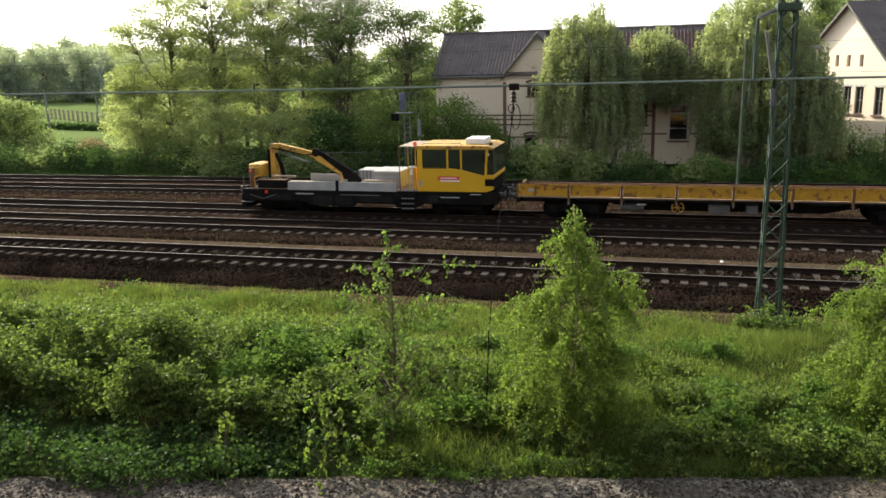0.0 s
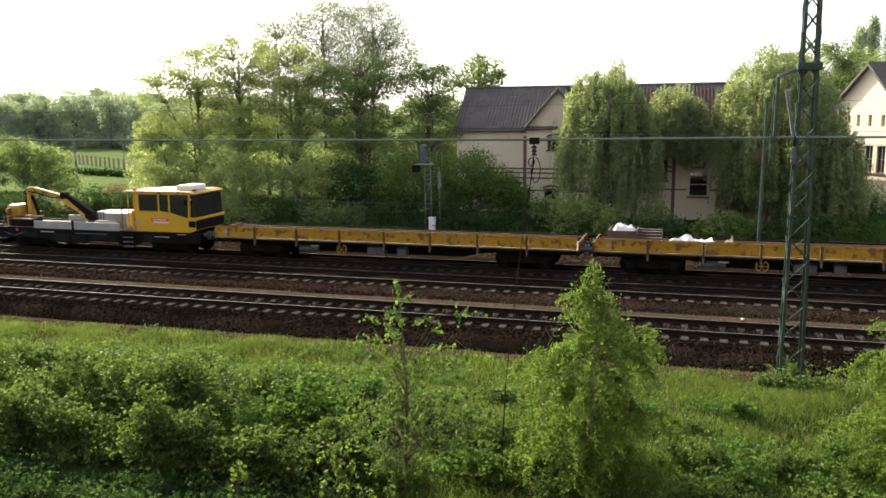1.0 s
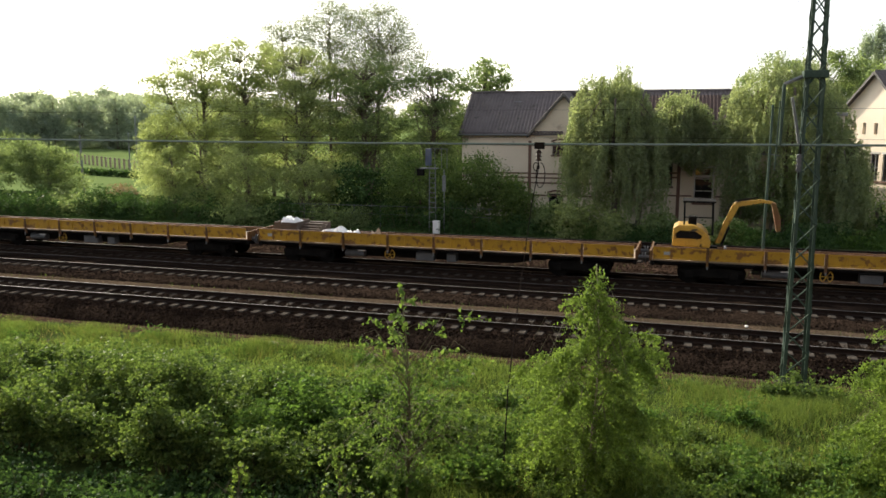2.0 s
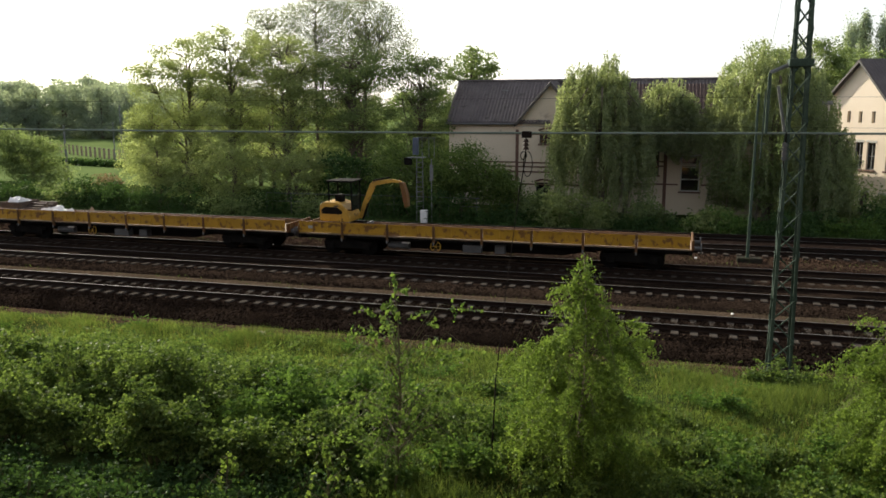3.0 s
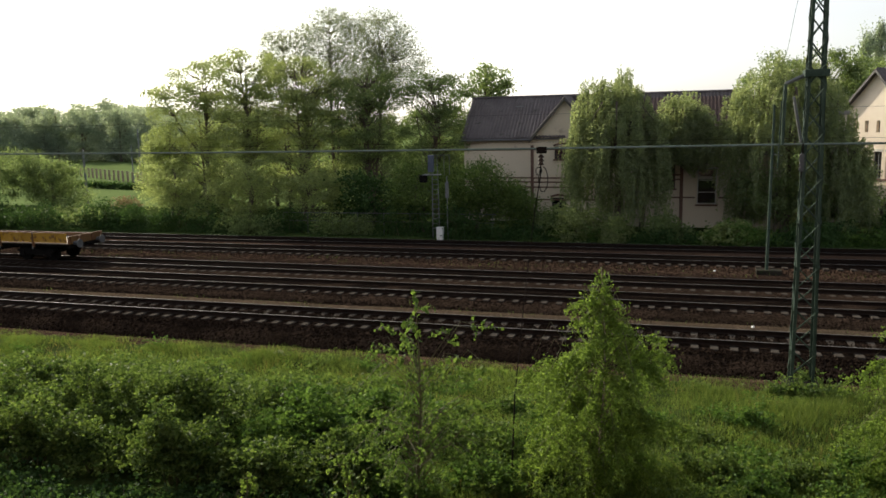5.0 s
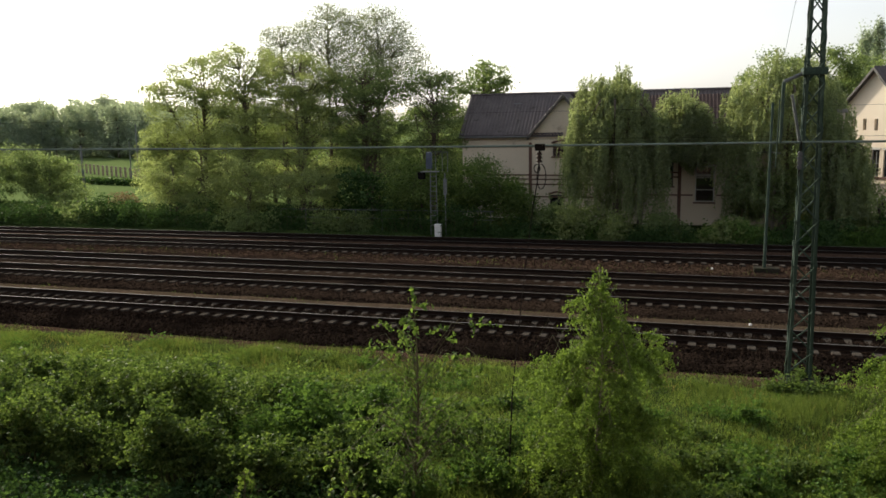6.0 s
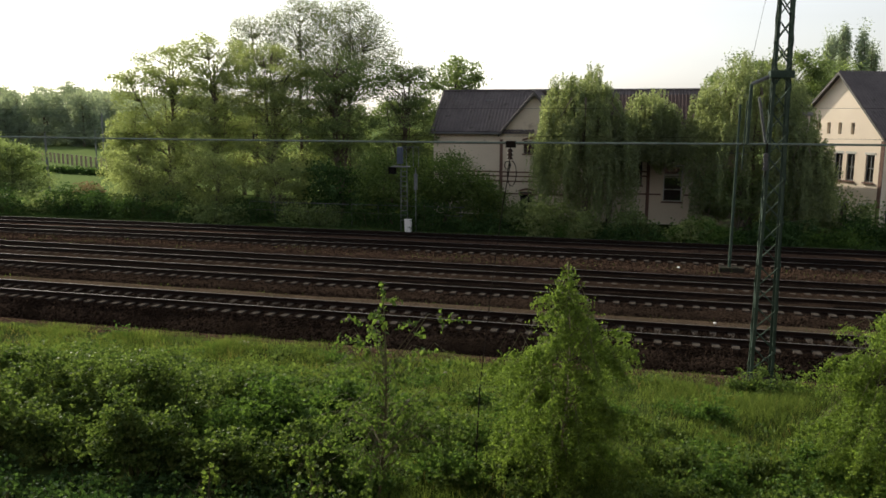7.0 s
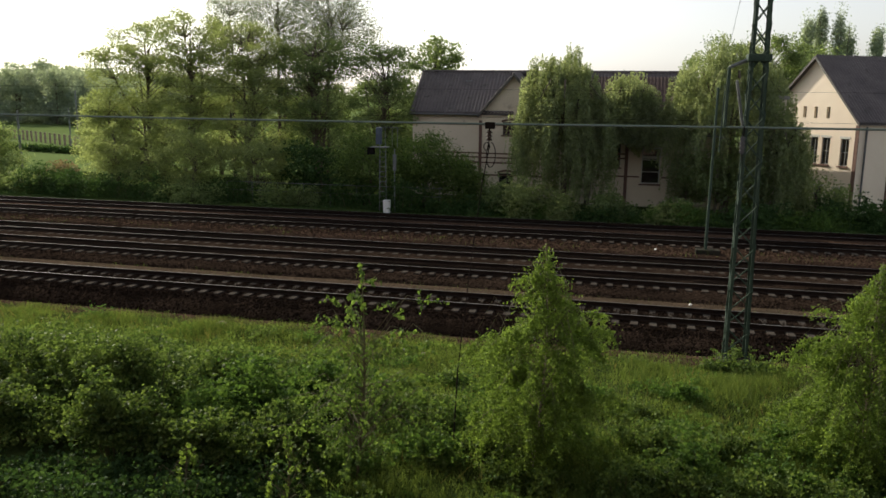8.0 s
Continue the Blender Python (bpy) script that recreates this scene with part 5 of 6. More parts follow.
def willow(x, y, crown, strands, label, seed, foot=0.6):
    """crown: (x, z, radius across, radius up); twigs hang from it in curtains of long strands."""
    rng = np.random.default_rng(seed)
    t = thing("weeping_willow", pose(x, y, -0.1), label, "tree")
    cx, cz, rx, rz = crown
    wood = tube([(0, 0, 0), (0.2, 0.1, 2.2), (cx * 0.5, 0, cz)], 0.08 * rx, 0.04 * rx, 8)
    part("trunk", wood, "bark", t)
    for k in range(9):
        a = k * 2.4
        limb = tube([(cx * 0.4, 0, cz * 0.75), (cx + rx * 0.5 * math.cos(a), rx * 0.5 * math.sin(a), cz + rz * 0.55), (cx + rx * 0.85 * math.cos(a), rx * 0.8 * math.sin(a), cz + rz * 0.3)], 0.12, 0.02, 5)
        part("limb", limb, "bark", t)
    leaves = []
    lobes = [(cx, 0.0, cz, rx * 0.66, rz), (cx - rx * 0.42, 0.3, cz, rx * 0.5, rz * 0.92), (cx + rx * 0.4, -0.3, cz, rx * 0.5, rz * 0.85)]
    for k in range(11):
        a, q = k * 2.4 + seed, rng.uniform(0.4, 0.72)
        lobes.append((cx + rx * q * math.cos(a), rx * 0.75 * q * math.sin(a), cz - rz * rng.uniform(0.1, 0.9), rx * rng.uniform(0.22, 0.38), rz * rng.uniform(0.45, 0.8)))
    for curtain in range(strands // 8):
        a, q = rng.uniform(0, 6.283), math.sqrt(rng.uniform(0.0, 1))
        if rng.random() < 0.6:
            swell = 1 + 0.16 * noise.noise((3 * math.cos(a) * q + seed, 3 * math.sin(a) * q, 0.7))
            px, py = cx + rx * swell * q * math.cos(a), rx * 0.85 * swell * q * math.sin(a)
            pz = cz + rz * swell * math.sqrt(max(0, 1 - q * q)) * rng.uniform(0.6, 1.0) - rng.uniform(0, 1.6) * q
        else:
            lx, ly, lz, lr, lh = lobes[rng.integers(len(lobes))]
            px, py = lx + lr * q * math.cos(a), ly + lr * q * math.sin(a)
            pz = lz + lh * math.sqrt(max(0, 1 - q * q)) * rng.uniform(0.65, 0.92)
        long = rng.uniform(0.9, 4.4) * (0.55 + 0.7 * q)
        lean = rng.normal(0, 0.08, 2) + np.array([px - cx, py]) * 0.03
        for s in range(8):
            length = max(0.4, min(pz - foot, long * rng.uniform(0.55, 1.08)))
            n = int(length * 13) + 5
            f = rng.random(n)
            sx, sy, sz = px + rng.normal(0, 0.16), py + rng.normal(0, 0.16), pz + rng.normal(0, 0.1)
            hump = 0.25 * np.sin(np.minimum(f * 6, 3.14))
            p = np.stack([sx + lean[0] * f * 2 + hump * lean[0] + rng.normal(0, 0.035, n), sy + lean[1] * f * 2 + rng.normal(0, 0.035, n), sz - f * length], 1)
            leaves.append(leaf_corners(p, 0.18, rng, 0.33, 0.7, 0.0, True))
    raw_mesh("crown", np.concatenate(leaves), 3, "leaf_willow", t)
    return t


def shrub(name, x, y, rx, ry, h, n, leaf, size, label, seed, base=-0.1, category="bush", lumps=9, skirt=0.0):
    """A heap of leaves on stems: lumps of different heights, leaves in small sprays, hollow shade between them."""
    rng = np.random.default_rng(seed)
    s = thing(name, pose(x, y, base), label, category)
    out = []
    fine = size * 0.72
    for k in range(lumps):
        a, q = rng.uniform(0, 6.283), math.sqrt(rng.random()) * 0.75
        cx, cy = float(rx * q * math.cos(a)), float(ry * q * math.sin(a))
        top = h * rng.uniform(0.45, 1.1) * (1 - 0.35 * q)
        w = rng.uniform(0.28, 0.62)
        m = int(n * 1.5) // lumps // 6
        d = rng.normal(size=(m, 3))
        d[:, 2] = np.abs(d[:, 2])
        d /= np.linalg.norm(d, axis=1)[:, None]
        r = rng.uniform(0.6, 1.0, m)[:, None] ** 0.7
        sprays = np.array([cx, cy, 0]) + d * r * np.array([rx * w, ry * w, top]) + rng.normal(0, size * 0.5, (m, 3))
        long = rng.random(m) < 0.14
        sprays[long] += d[long] * rng.uniform(0.1, 0.45, (int(long.sum()), 1))
        p = np.repeat(sprays, 6, 0) + rng.normal(0, 1, (m * 6, 3)) * np.array([fine, fine, fine * 0.45]) * 0.75
        p[:, 2] = skirt * top + (1 - skirt) * np.maximum(p[:, 2], 0.03)
        out.append(leaf_corners(p, fine, rng, 0.82, 0.0, 0.55, y > 30))
        part("stem", tube([(cx * 0.5, cy * 0.5, 0), (cx, cy, top * 0.85)], 0.02, 0.006, 4), "twig", s)
    raw_mesh("foliage", np.concatenate(out), 3 if y > 30 else 4, leaf, s)
    return s


TALL = "tall leafy tree with open layered crown and dark trunk"
WOOD = "broad green tree standing in the wood"
tree("ash_tree", -38.4, 58, [(0, 11.0, 2.8, 2.0, 59), (-3.2, 9.6, 2.4, 1.6, 38), (1.6, 7.7, 3.1, 2.2, 59), (-1.8, 4.8, 3.5, 2.4, 62)], "leaf_yellow", 0.115, 200, TALL, 0.2, 11, layers=True, stems=3)
tree("ash_tree", -33.8, 57, [(0, 11.4, 2.8, 1.9, 62), (0.8, 7.9, 3.1, 2.4, 66), (-0.6, 4.4, 3.3, 2.3, 59)], "leaf_yellow", 0.115, 200, TALL, 0.19, 12, layers=True, stems=3)
tree("poplar_tree", -33.0, 62, [(0, 13.4, 2.6, 2.0, 128), (0.6, 10.6, 3.2, 2.0, 96)], "leaf_pale", 0.095, 105, "tall thin grey-green poplar rising behind the wood", 0.17, 13, spread=1.0, upright=0.85, stems=2)
tree("poplar_tree", -29.0, 62.5, [(0, 14.6, 2.9, 2.0, 147), (0.3, 11.6, 3.4, 2.2, 128), (0.5, 9.0, 3.7, 2.0, 70)], "leaf_pale", 0.095, 105, "tall thin grey-green poplar rising behind the wood", 0.18, 29, spread=1.0, upright=0.85, stems=2)
tree("poplar_tree", -25.0, 63, [(0, 14.4, 3.0, 2.2, 153), (1.6, 12.2, 2.9, 2.0, 108), (-0.6, 11.2, 3.3, 2.2, 108), (-1.0, 9.0, 3.7, 2.2, 70)], "leaf_pale", 0.095, 105, "tall thin grey-green poplar rising behind the wood", 0.18, 14, spread=1.0, upright=0.85, stems=2)
tree("ash_tree", -28.8, 56.5, [(0, 10.7, 2.9, 2.0, 59), (0.4, 7.5, 3.3, 2.3, 66), (0.3, 4.2, 3.3, 2.3, 59)], "leaf_yellow", 0.115, 200, TALL, 0.21, 15, layers=True, stems=3)
tree("maple_tree", -23.8, 57.5, [(0, 9.9, 2.9, 2.0, 59), (-0.4, 6.8, 3.2, 2.4, 63), (0.4, 3.8, 3.0, 2.2, 46)], "leaf_wood", 0.115, 200, "broad green tree with forked dark trunk", 0.22, 16, layers=True, stems=3)
tree("maple_tree", -18.9, 58.5, [(0, 9.6, 2.6, 2.0, 59), (0.3, 6.4, 2.6, 2.3, 56), (-0.6, 3.6, 2.6, 2.1, 44)], "leaf_wood", 0.115, 200, "broad green tree beside the house", 0.2, 17, layers=True, stems=3)
tree("maple_tree", -16.6, 66.0, [(0, 10.2, 2.0, 1.4, 26), (-1.0, 8.2, 2.4, 2.0, 26)], "leaf_wood", 0.22, 120, "green tree behind the house roof", 0.22, 18)
for i, (gx, gy, gt) in enumerate(((-41.0, 64, 6.4), (-36.5, 66, 8.2), (-31.5, 68, 8.6), (-27.0, 67, 8.2), (-22.5, 68, 8.6), (-18.4, 67, 8.0))):
    tree("maple_tree", gx, gy, [(0, gt - 1.9, 2.9, 1.9, 24), (0.4, gt - 4.6, 3.3, 2.0, 26), (-0.4, 2.0, 3.4, 1.7, 24)], "leaf_wood", 0.2, 150, WOOD, 0.2, 170 + i, layers=True)
tree("hazel_tree", -41.2, 57, [(0, 5.6, 2.0, 2.2, 30), (-0.6, 3.0, 2.3, 1.8, 26)], "leaf_yellow", 0.125, 290, "bushy yellow-green tree at the edge of the wood", 0.16, 19, layers=True)
tree("hazel_tree", -37.6, 52.5, [(0, 3.2, 2.4, 1.8, 30), (2.5, 2.4, 2.2, 1.4, 22)], "leaf_yellow", 0.125, 290, "low yellow-green bushy tree", 0.12, 20, layers=True)
# the next two bushes take paler leaves in place of sun falling on them
tree("elder_tree", -30.8, 51.5, [(0, 2.7, 2.3, 1.9, 32)], "leaf_yellow", 0.125, 290, "rounded elder bush, sunshine put into its pale leaf colour", 0.12, 21, layers=True)
tree("elder_tree", -26.0, 52.5, [(0, 2.6, 2.8, 1.8, 34)], "leaf_yellow", 0.125, 290, "rounded elder bush, sunshine put into its pale leaf colour", 0.12, 22, layers=True)
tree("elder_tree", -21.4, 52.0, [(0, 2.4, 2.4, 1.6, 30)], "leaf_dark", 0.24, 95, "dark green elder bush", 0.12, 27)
tree("elder_tree", -17.4, 51.0, [(0, 2.8, 2.3, 1.9, 44)], "leaf_bramble", 0.13, 260, "rounded green shrub behind the signal mast", 0.12, 23)
tree("elder_tree", -13.7, 51.2, [(0, 3.1, 2.1, 1.9, 46), (1.7, 2.2, 1.7, 1.5, 30), (3.1, 1.5, 1.2, 1.0, 16)], "leaf_bramble", 0.13, 260, "rounded green shrub before the house", 0.12, 24)
tree("hazel_tree", -52.4, 56, [(0, 3.0, 2.3, 1.9, 34), (-2.4, 3.4, 2.0, 1.9, 28), (0.5, 1.4, 2.6, 1.2, 20)], "leaf_wood", 0.15, 230, "green tree at the edge of the meadow", 0.16, 25)
tree("hazel_tree", -58.5, 56, [(0, 3.8, 2.4, 1.8, 30), (-2.5, 4.2, 2.2, 1.8, 22)], "leaf_wood", 0.15, 230, "green tree at the edge of the meadow", 0.16, 26)

willow(-4.9, 53.0, (0, 5.8, 3.3, 4.6), 2900, "weeping willow hanging before the house fronts", 31)
willow(5.3, 54.0, (0, 6.2, 3.7, 5.0), 3000, "weeping willow beside the lower house", 32)
willow(8.1, 52.4, (0, 4.2, 1.9, 2.6), 900, "smaller willow before the gabled house", 33)
willow(-3.4, 55.1, (2.5, 6.2, 2.3, 3.1), 1900, "smaller willow growing before the lower roof", 36, 4.3)
tree("elder_tree", 4.6, 52.6, [(0, 2.8, 2.0, 1.9, 30), (2.2, 2.6, 2.0, 1.9, 28)], "leaf_wood", 0.16, 120, "dark shrub thicket below the willow", 0.12, 37)
tree("elder_tree", 10.4, 53.6, [(0, 1.5, 2.0, 1.1, 22)], "leaf_wood", 0.16, 120, "dark shrub thicket before the gabled house", 0.12, 38)
tree("chestnut_tree", 9.6, 72, [(0, 10.0, 3.2, 2.4, 60), (2.4, 8.5, 2.8, 2.2, 36), (-3.0, 9.5, 2.8, 2.4, 40), (0, 6.0, 3.4, 2.4, 40)], "leaf_wood", 0.18, 190, "dense dark green chestnut behind the gabled house", 0.3, 34)
tree("chestnut_tree", 14.6, 76, [(0, 9.2, 3.0, 2.3, 50), (2.6, 8.0, 2.6, 2.2, 34), (0, 6.0, 3.2, 2.2, 30)], "leaf_wood", 0.18, 170, "dense green chestnut beside the tall poplars", 0.28, 35)
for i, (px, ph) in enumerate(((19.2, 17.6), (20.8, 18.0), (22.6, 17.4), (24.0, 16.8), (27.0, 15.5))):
    tree("poplar_tree", px, 110 + i % 2, [(0, ph - 3, 0.5, 2.9, 26), (0, ph - 7, 0.9, 3.2, 26)], "leaf_haze", 0.22, 130, "slim tall poplar far behind the houses", 0.2, 40 + i, spread=0.62, upright=1.8)

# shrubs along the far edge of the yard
LOW = "low, mostly dark green shrubs along the far track"
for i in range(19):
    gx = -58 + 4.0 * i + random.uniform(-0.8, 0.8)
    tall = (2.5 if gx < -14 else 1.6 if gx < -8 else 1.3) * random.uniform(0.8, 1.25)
    # lighter leaf_wood between -33 and -17 puts sunshine into the leaf colour
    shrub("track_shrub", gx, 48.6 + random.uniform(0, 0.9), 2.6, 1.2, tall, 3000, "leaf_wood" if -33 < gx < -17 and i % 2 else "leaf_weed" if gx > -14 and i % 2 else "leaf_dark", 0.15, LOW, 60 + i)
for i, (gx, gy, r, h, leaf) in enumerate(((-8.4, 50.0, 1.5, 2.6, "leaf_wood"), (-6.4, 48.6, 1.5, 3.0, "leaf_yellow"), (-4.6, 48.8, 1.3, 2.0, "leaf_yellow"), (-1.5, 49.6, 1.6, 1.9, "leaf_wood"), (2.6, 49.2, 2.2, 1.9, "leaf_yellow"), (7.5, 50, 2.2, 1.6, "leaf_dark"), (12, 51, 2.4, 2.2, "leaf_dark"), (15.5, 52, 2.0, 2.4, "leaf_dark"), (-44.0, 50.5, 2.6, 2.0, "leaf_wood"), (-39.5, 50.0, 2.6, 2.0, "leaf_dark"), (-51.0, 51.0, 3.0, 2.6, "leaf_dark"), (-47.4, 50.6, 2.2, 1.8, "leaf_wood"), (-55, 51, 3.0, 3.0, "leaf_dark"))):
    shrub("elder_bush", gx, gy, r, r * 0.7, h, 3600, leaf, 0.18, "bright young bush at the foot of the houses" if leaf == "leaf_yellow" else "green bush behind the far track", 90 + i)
shrub("flowering_bush", -51.0, 63.5, 1.7, 1.0, 1.5, 900, "flower", 0.2, "pinkish flowering bush at the meadow", 108)

# far wood beyond the meadow, distance haze put into its leaf colour
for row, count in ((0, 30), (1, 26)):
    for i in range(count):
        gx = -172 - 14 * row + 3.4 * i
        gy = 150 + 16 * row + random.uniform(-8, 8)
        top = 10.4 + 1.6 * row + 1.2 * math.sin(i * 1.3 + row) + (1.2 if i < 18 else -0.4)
        tree("far_tree", gx, gy, [(0, top - 2.8, 3.6, 2.6, 34), (1.0, top - 5.6, 4.2, 3.0, 32), (0, 2.4, 4.4, 2.6, 30 - 20 * row)], "leaf_haze", 0.4, 62, "distant broad tree at the edge of a wood", 0.3, 120 + i + 40 * row, spread=1.5)

# ---------------- foreground: saplings, brambles, grass ----------------
def sapling(name, x, y, h, width, n_twigs, leaf_size, per_twig, label, seed, low=0.1, sparse_top=0.2, drop=1.05, top=1.0, shoots=0, leaf="leaf_birch", taper=1.3, shoulder=0.5):
    """A young birch: thin stem, rising arms in uneven tiers, from which leafy twigs hang; narrow above the shoulder."""
    rng = np.random.default_rng(seed)
    t = thing(name, pose(x, y, -0.6), label, "young tree")
    bend = rng.normal(0, 0.12, 2)
    stem = [Vector((bend[0] * math.sin(2.5 * f), bend[1] * math.sin(2 * f), h * f)) for f in [i / 10 for i in range(11)]]
    part("trunk", tube(stem, 0.035, 0.008, 6), "birchbark" if name == "young_birch" else "twig", t)
    twigs, leaves = bmesh.new(), []
    for k in range(n_twigs):
        f = low + (top - low) * ((k + rng.random()) / n_twigs) ** 1.2
        a = stem[min(10, int(f * 10))].lerp(stem[min(10, int(f * 10) + 1)], f * 10 % 1)
        ang = k * 2.4 + rng.normal(0, 0.4)
        tier = 0.62 + 0.9 * noise.noise((math.cos(ang) * 1.3 + seed, math.sin(ang) * 1.3, f * 8.0))
        reach = width * 0.5 * min(1.0, (1 - f) / shoulder) ** taper * rng.uniform(0.3, 1.1) * (0.35 + tier) + 0.04
        rise = reach * rng.uniform(0.2, 0.85)
        mid = a + Vector((math.cos(ang) * reach * 0.6, math.sin(ang) * reach * 0.6, rise))
        tip = a + Vector((math.cos(ang) * reach, math.sin(ang) * reach, rise - drop * reach * rng.uniform(0.2, 0.9)))
        tube([a, mid, tip], 0.01, 0.003, 4, twigs)
        A, B, C = (np.array(v) for v in (a, mid, tip))
        full = (0.1 + reach) * (0.35 + 0.65 * min(1, (1 - f) / sparse_top)) * rng.uniform(0.6, 1.3)
        hangs = max(1, int(per_twig * full / 9))
        for j in range(hangs):
            # a hanging twig with its own handful of leaves
            u = rng.uniform(0.2, 1.0) ** 0.6
            root = (1 - u) ** 2 * A + 2 * u * (1 - u) * B + u * u * C
            fall = rng.uniform(0.08, 0.42) * drop
            way = np.array([math.cos(ang), math.sin(ang), 0]) * 0.25 + rng.normal(0, 0.3, 3)
            g = rng.random((9, 1))
            p = root + way * g * 0.4 - np.array([0, 0, 1]) * g * fall + rng.normal(0, 0.022, (9, 3))
            leaves.append(leaf_corners(p, leaf_size, rng, 0.75, 0.3))
    for k in range(shoots):
        # bare whip of the new year: a few side shoots with large hanging leaves in tufts
        f = top + (0.97 - top) * k / max(1, shoots - 1)
        a = stem[int(f * 10)].lerp(stem[min(10, int(f * 10) + 1)], f * 10 % 1)
        ang = (0.25, 3.3, 2.6, -0.35, 3.9, 0.9, 5.2)[k % 7]
        reach = (0.75, 0.8, 0.6, 0.7, 0.22, 0.3, 0.2)[k % 7]
        tip = a + Vector((math.cos(ang) * reach, math.sin(ang) * reach, reach * 0.4))
        tube([a, a.lerp(tip, 0.5) + Vector((0, 0, 0.03)), tip], 0.008, 0.004, 4, twigs)
        u = rng.uniform(0.45, 1.05, 16)[:, None]
        leaves.append(leaf_corners(np.array(a) * (1 - u) + np.array(tip) * u + rng.normal(0, 0.05, (16, 3)) - np.array([0, 0, 0.05]), 0.12, rng, 0.6, 0.45))
    if shoots:
        u = rng.uniform(0.8, 1.0, 36)
        leaves.append(leaf_corners(np.array([list(stem[8].lerp(stem[10], (v - 0.8) * 5)) for v in u]) + rng.normal(0, 0.05, (36, 3)), 0.12, rng, 0.6, 0.45))
    tagged(part("branchwork", twigs, "twig", t), kind="stuff")
    raw_mesh("foliage", np.concatenate(leaves), 4, leaf, t)
    return t


sapling("young_birch", -1.9, 16.2, 4.95, 2.95, 200, 0.05, 360, "young birch tree with fresh green leaves on the verge", 201)
swaying = sapling("young_poplar", -5.3, 14.6, 4.6, 3.0, 120, 0.075, 46, "sparse young poplar sapling swaying in the wind", 202, drop=0.3, top=0.66, shoots=7, leaf="leaf_shoot", taper=0.9)
sapling("young_birch", 4.85, 17.4, 4.7, 3.3, 200, 0.05, 360, "young birch tree with fresh green leaves beside the mast", 203)
sapling("young_poplar", -6.3, 13.3, 1.5, 1.6, 26, 0.10, 26, "small leafy poplar shoot at the gravel", 204)
sapling("young_poplar", -8.4, 13.2, 1.0, 1.4, 20, 0.10, 24, "small leafy poplar shoot at the gravel", 205)


def heap(x, y, rx, ry, h, n, seed, leaf="leaf_bramble", size=0.112, label="dense bramble thicket on the verge"):
    return shrub("bramble_bush", x, y, rx, ry, h, n, leaf, size, label, seed, -0.62, "bramble", 12, 0.34 if h > 1.4 else 0.0)


BR = [(-16.5, 20.4, 2.2, 1.0, 0.9, 6000), (-13.4, 20.2, 2.0, 1.0, 1.0, 6000), (-10.4, 20.0, 2.0, 1.0, 1.0, 6000),
      (-18.4, 18.8, 2.2, 1.1, 1.5, 7000), (-15.6, 18.6, 1.9, 1.0, 1.6, 7500), (-12.8, 18.4, 1.9, 1.0, 1.6, 7500), (-10.2, 18.2, 1.7, 1.0, 1.7, 7500), (-7.3, 18.4, 1.4, 1.0, 1.6, 7000),
      (-17.2, 16.6, 1.9, 1.0, 2.0, 7000), (-14.4, 16.7, 1.8, 1.0, 2.3, 8500), (-11.6, 16.4, 1.7, 1.0, 2.5, 8500), (-8.9, 16.6, 1.5, 1.0, 2.3, 8500),
      (-15.2, 14.6, 1.5, 0.6, 2.0, 5500), (-13.0, 14.7, 1.4, 0.6, 1.7, 5500), (-10.9, 14.5, 1.3, 0.6, 2.1, 6000), (-8.9, 14.6, 1.1, 0.6, 1.6, 4500), (-7.3, 15.4, 1.0, 0.7, 1.3, 5000)]
# undergrowth at the near foot of the thicket, its shade put into dark leaves
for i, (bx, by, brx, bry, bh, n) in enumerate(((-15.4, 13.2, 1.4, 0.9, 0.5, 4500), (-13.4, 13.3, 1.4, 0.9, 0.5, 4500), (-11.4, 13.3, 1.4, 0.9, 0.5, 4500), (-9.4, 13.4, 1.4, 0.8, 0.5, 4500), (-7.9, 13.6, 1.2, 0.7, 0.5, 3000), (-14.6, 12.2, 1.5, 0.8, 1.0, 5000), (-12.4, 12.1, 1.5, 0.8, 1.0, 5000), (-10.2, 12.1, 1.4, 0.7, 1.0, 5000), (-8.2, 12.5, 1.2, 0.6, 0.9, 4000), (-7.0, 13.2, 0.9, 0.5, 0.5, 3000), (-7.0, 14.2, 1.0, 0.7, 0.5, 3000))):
    heap(bx, by, brx, bry, bh, int(n * 0.3), 400 + i, "leaf_dark", 0.12, "undergrowth below the bramble thicket, shade put into its dark leaf colour")
shrub("bramble_bush", -12.8, 18.0, 7.5, 3.0, 0.9, 20000, "leaf_bramble", 0.11, "wide low bramble mat under the thicket", 219, -0.62, "bramble", 16)
for i, (bx, by, brx, bry, bh, n) in enumerate(BR):
    heap(bx, by, brx, bry, bh, n, 220 + i, "leaf_weed" if i in (7, 11) else "leaf_bramble")
weed_rng = np.random.default_rng(77)
for i in range(46):
    bx, by = float(weed_rng.uniform(-6.5, 8.5)), float(weed_rng.uniform(14.8, 21.8))
    if by < 14.0 + 0.225 * (bx + 4.1) or (abs(bx - 3.05) < 1.2 and by > 21.5):
        continue
    near = by < 18.5
    w = float(weed_rng.uniform(0.5, 1.25)) * (1 if near else 0.7)
    bh = float(weed_rng.uniform(0.5, 1.3)) * (1 if near else 0.55)
    heap(bx, by, w, w * 0.65, bh, int(2600 * w), 240 + i, ("leaf_bramble", "leaf_weed", "leaf_weed", "leaf_bramble")[i % 4], 0.09, "low green weeds and brambles in the grass")
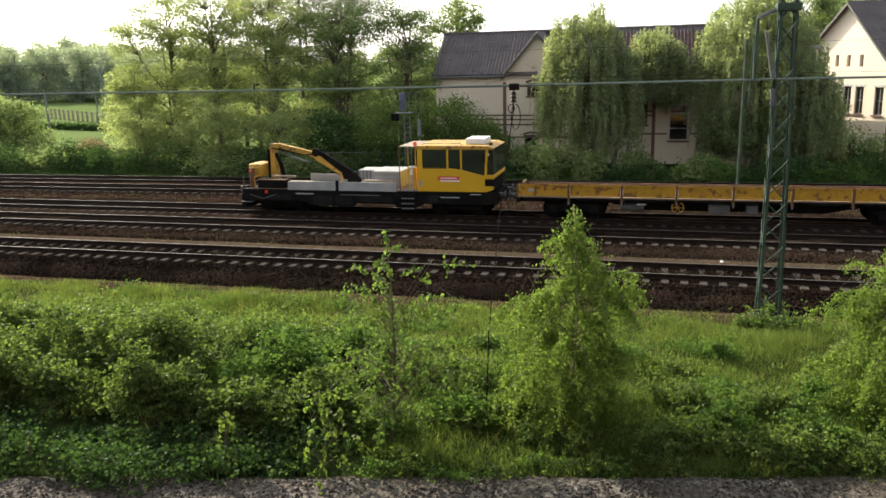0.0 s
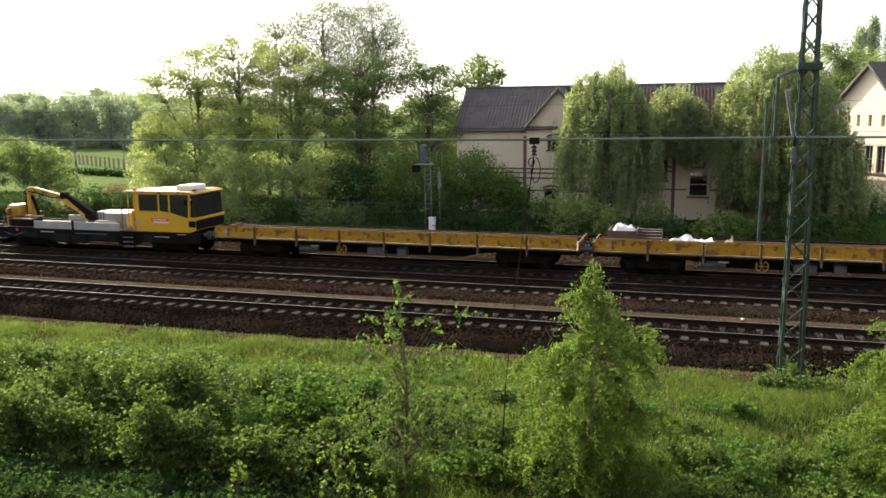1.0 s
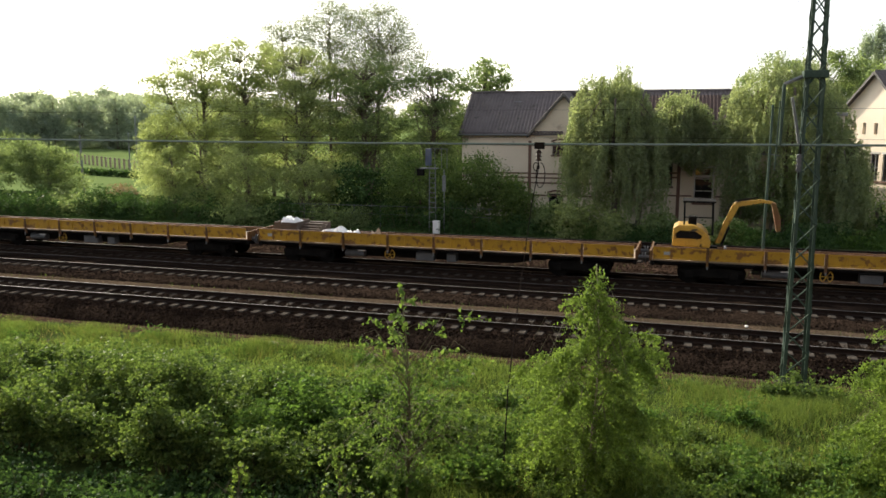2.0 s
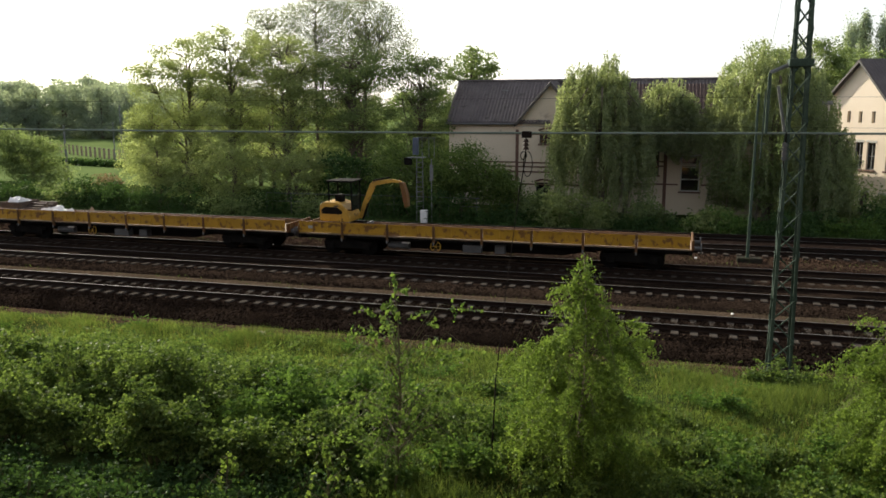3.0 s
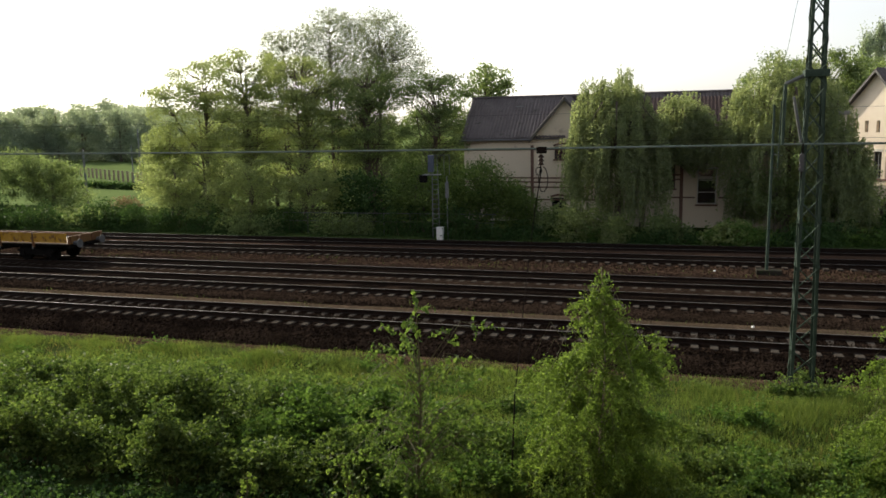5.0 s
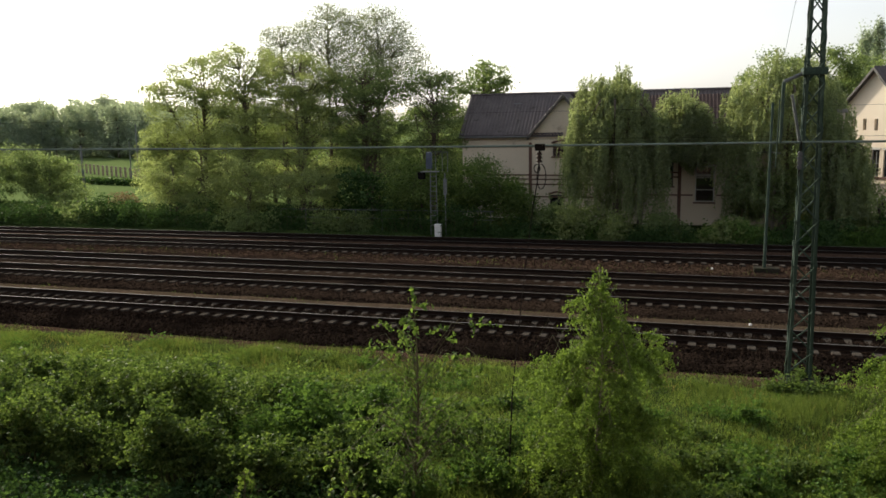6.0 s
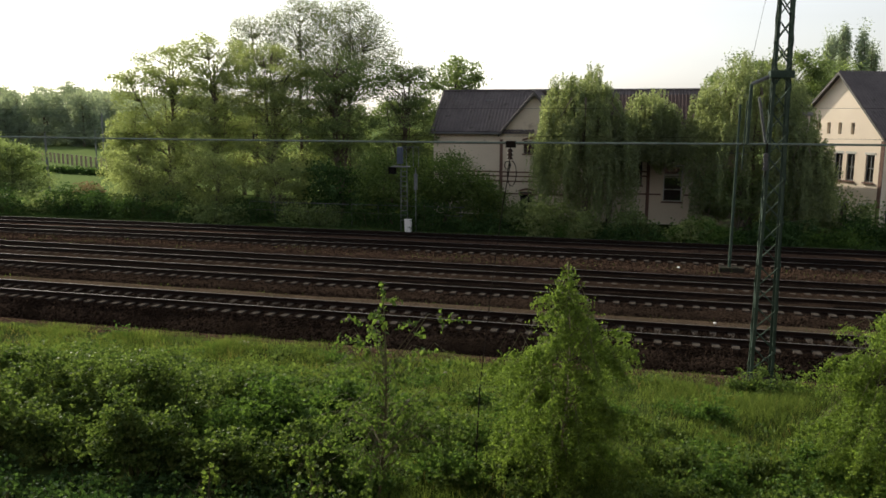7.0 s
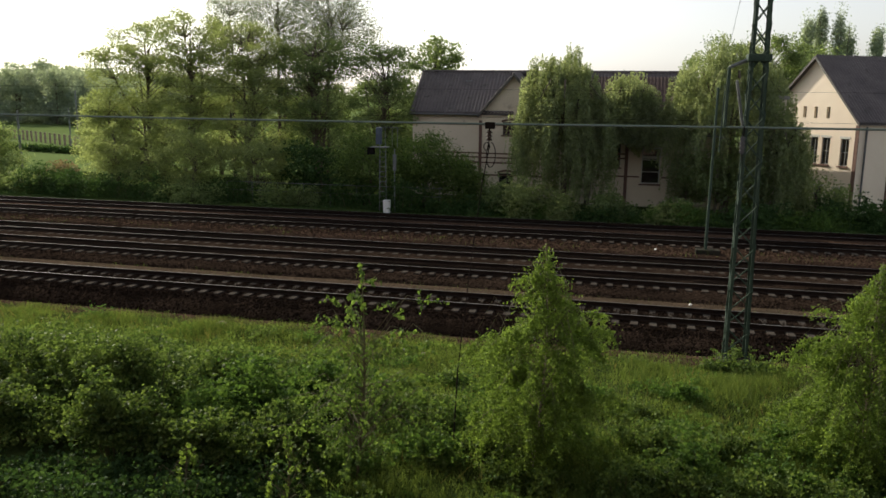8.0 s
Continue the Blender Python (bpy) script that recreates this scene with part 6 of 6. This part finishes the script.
for i, (bx, by, bh) in enumerate(((0.3, 17.4, 1.1), (1.4, 16.6, 1.2), (2.3, 17.6, 1.0), (0.9, 15.9, 0.8), (3.2, 16.5, 0.9), (2.5, 15.7, 0.8), (-4.6, 17.8, 0.9), (-4.2, 16.0, 0.8))):
    heap(bx, by, 0.9, 0.6, bh, 2600, 330 + i, "leaf_weed" if i % 3 == 1 else "leaf_bramble", 0.1, "leafy bramble clump in the grass")
for i, (bx, by, bh) in enumerate(((2.4, 23.8, 0.5), (2.8, 23.7, 0.62), (3.3, 23.65, 0.6), (3.75, 23.8, 0.5), (3.1, 24.9, 0.5))):
    heap(bx, by, 0.5, 0.35, bh, 1200, 350 + i, "leaf_bramble", 0.09, "weeds crowding the foot of the mast")
for i in range(15):
    bx = -5.6 + 0.85 * i + float(weed_rng.uniform(-0.3, 0.3))
    heap(bx, 13.75 + 0.225 * (bx + 4.1) + float(weed_rng.uniform(-0.25, 0.3)), float(weed_rng.uniform(0.3, 0.6)), 0.3, float(weed_rng.uniform(0.2, 0.5)), 700, 420 + i, "leaf_bramble" if i % 2 else "leaf_weed", 0.08, "small weeds creeping over the gravel edge")
for i in range(16):
    bx, by = -26 + 2.0 * i + float(weed_rng.uniform(-0.8, 0.8)), float(weed_rng.uniform(21.6, 24.0))
    heap(bx, by, 0.7, 0.45, float(weed_rng.uniform(0.25, 0.5)), 1200, 300 + i, "leaf_bramble" if i % 2 else "leaf_weed", 0.08, "low tuft of weeds near the ballast foot")


def grass(name, x0, x1, y0, y1, n, h, material, label, seed, base=None):
    rng = np.random.default_rng(seed)
    x, y = rng.uniform(x0, x1, n), rng.uniform(y0, y1, n)
    patch = np.array([noise.noise((a * 0.55, b * 0.55, seed)) for a, b in zip(x, y)])
    ok = (rng.random(n) < 0.62 + 0.9 * patch) & (y > 13.5 + 0.225 * (x + 4.1)) & ((x > -6.2) | (y > 19.8))
    x, y, patch = x[ok], y[ok], patch[ok]
    m = len(x)
    z = np.array([lay(a, b) for a, b in zip(x, y)]) - 0.02 if base is None else np.full(m, base)
    k = h * rng.uniform(0.45, 1.2, m) * (1 + 0.7 * patch)
    a = rng.uniform(0, 6.283, m)
    wx, wy = np.cos(a) * 0.010, np.sin(a) * 0.010
    lean = rng.normal(0, 0.42, (m, 2)) * k[:, None]
    v = np.empty((m, 3, 3))
    v[:, 0] = np.stack([x - wx, y - wy, z], 1)
    v[:, 1] = np.stack([x + wx, y + wy, z], 1)
    v[:, 2] = np.stack([x + lean[:, 0], y + lean[:, 1], z + k], 1)
    return tagged(raw_mesh(name, v.reshape(-1, 3), 3, material), label, "grass", kind="stuff")


grass("meadow_grass", -34, 13, 19.5, 23.7, 170000, 0.25, "blade", "fresh green grass on the verge beside the ballast", 301)
grass("meadow_grass", -34, 13, 23.5, 24.95, 26000, 0.17, "blade", "short thin grass on the bare strip", 309)
grass("meadow_grass", -20, 9, 14.0, 19.8, 140000, 0.3, "blade", "tall green grass among the brambles", 302)
grass("dry_grass", -34, 13, 15.0, 24.0, 9000, 0.3, "straw", "scattered dry straw-coloured grass", 303)
grass("track_weeds", -46, 16, 28.8, 29.95, 7000, 0.13, "hay", "sparse dry grass on the sandy strip", 305, base=-0.12)
grass("track_weeds", -46, 16, 28.8, 30.1, 900, 0.14, "leaf_bramble", "small green weeds on the sandy strip", 306, base=-0.12)
grass("track_weeds", -46, 18, 38.7, 40.9, 3500, 0.14, "hay", "sparse dry grass beside the last track", 307, base=-0.09)
grass("track_weeds", -46, 18, 38.6, 40.4, 900, 0.18, "leaf_bramble", "small green weeds beside the last track", 308, base=-0.09)
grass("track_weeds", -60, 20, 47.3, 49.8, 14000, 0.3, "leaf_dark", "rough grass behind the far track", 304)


# ---------------- what moves ----------------
def motions():
    for ob, offset, z, y in MOVERS:
        walk(ob, [(t, pose(x + offset, y, z)) for t, x in RUN])
    steps = [i / FPS for i in range(int(8 * FPS) + 1)]
    rows = [(t, math.degrees((run_at(t) - RUN[0][1]) / WHEEL_R)) for t in steps]
    for ob, x in WHEELS:
        walk(ob, [(t, pose(x, 0, WHEEL_R, 0, a, 0)) for t, a in rows])
    # the sapling leans over in a gust and comes back
    walk(swaying, [(t, pose(-5.3, 14.6, -0.6, 0, a, 0)) for t, a in ((0, -0.7), (0.5, -1.3), (1.0, -2.4), (2.5, -1.9), (3.0, -0.9), (3.5, 0.3), (4.0, 0.1), (5.0, 0.0), (7.0, 0.2), (8.0, 0.3))])


motions()
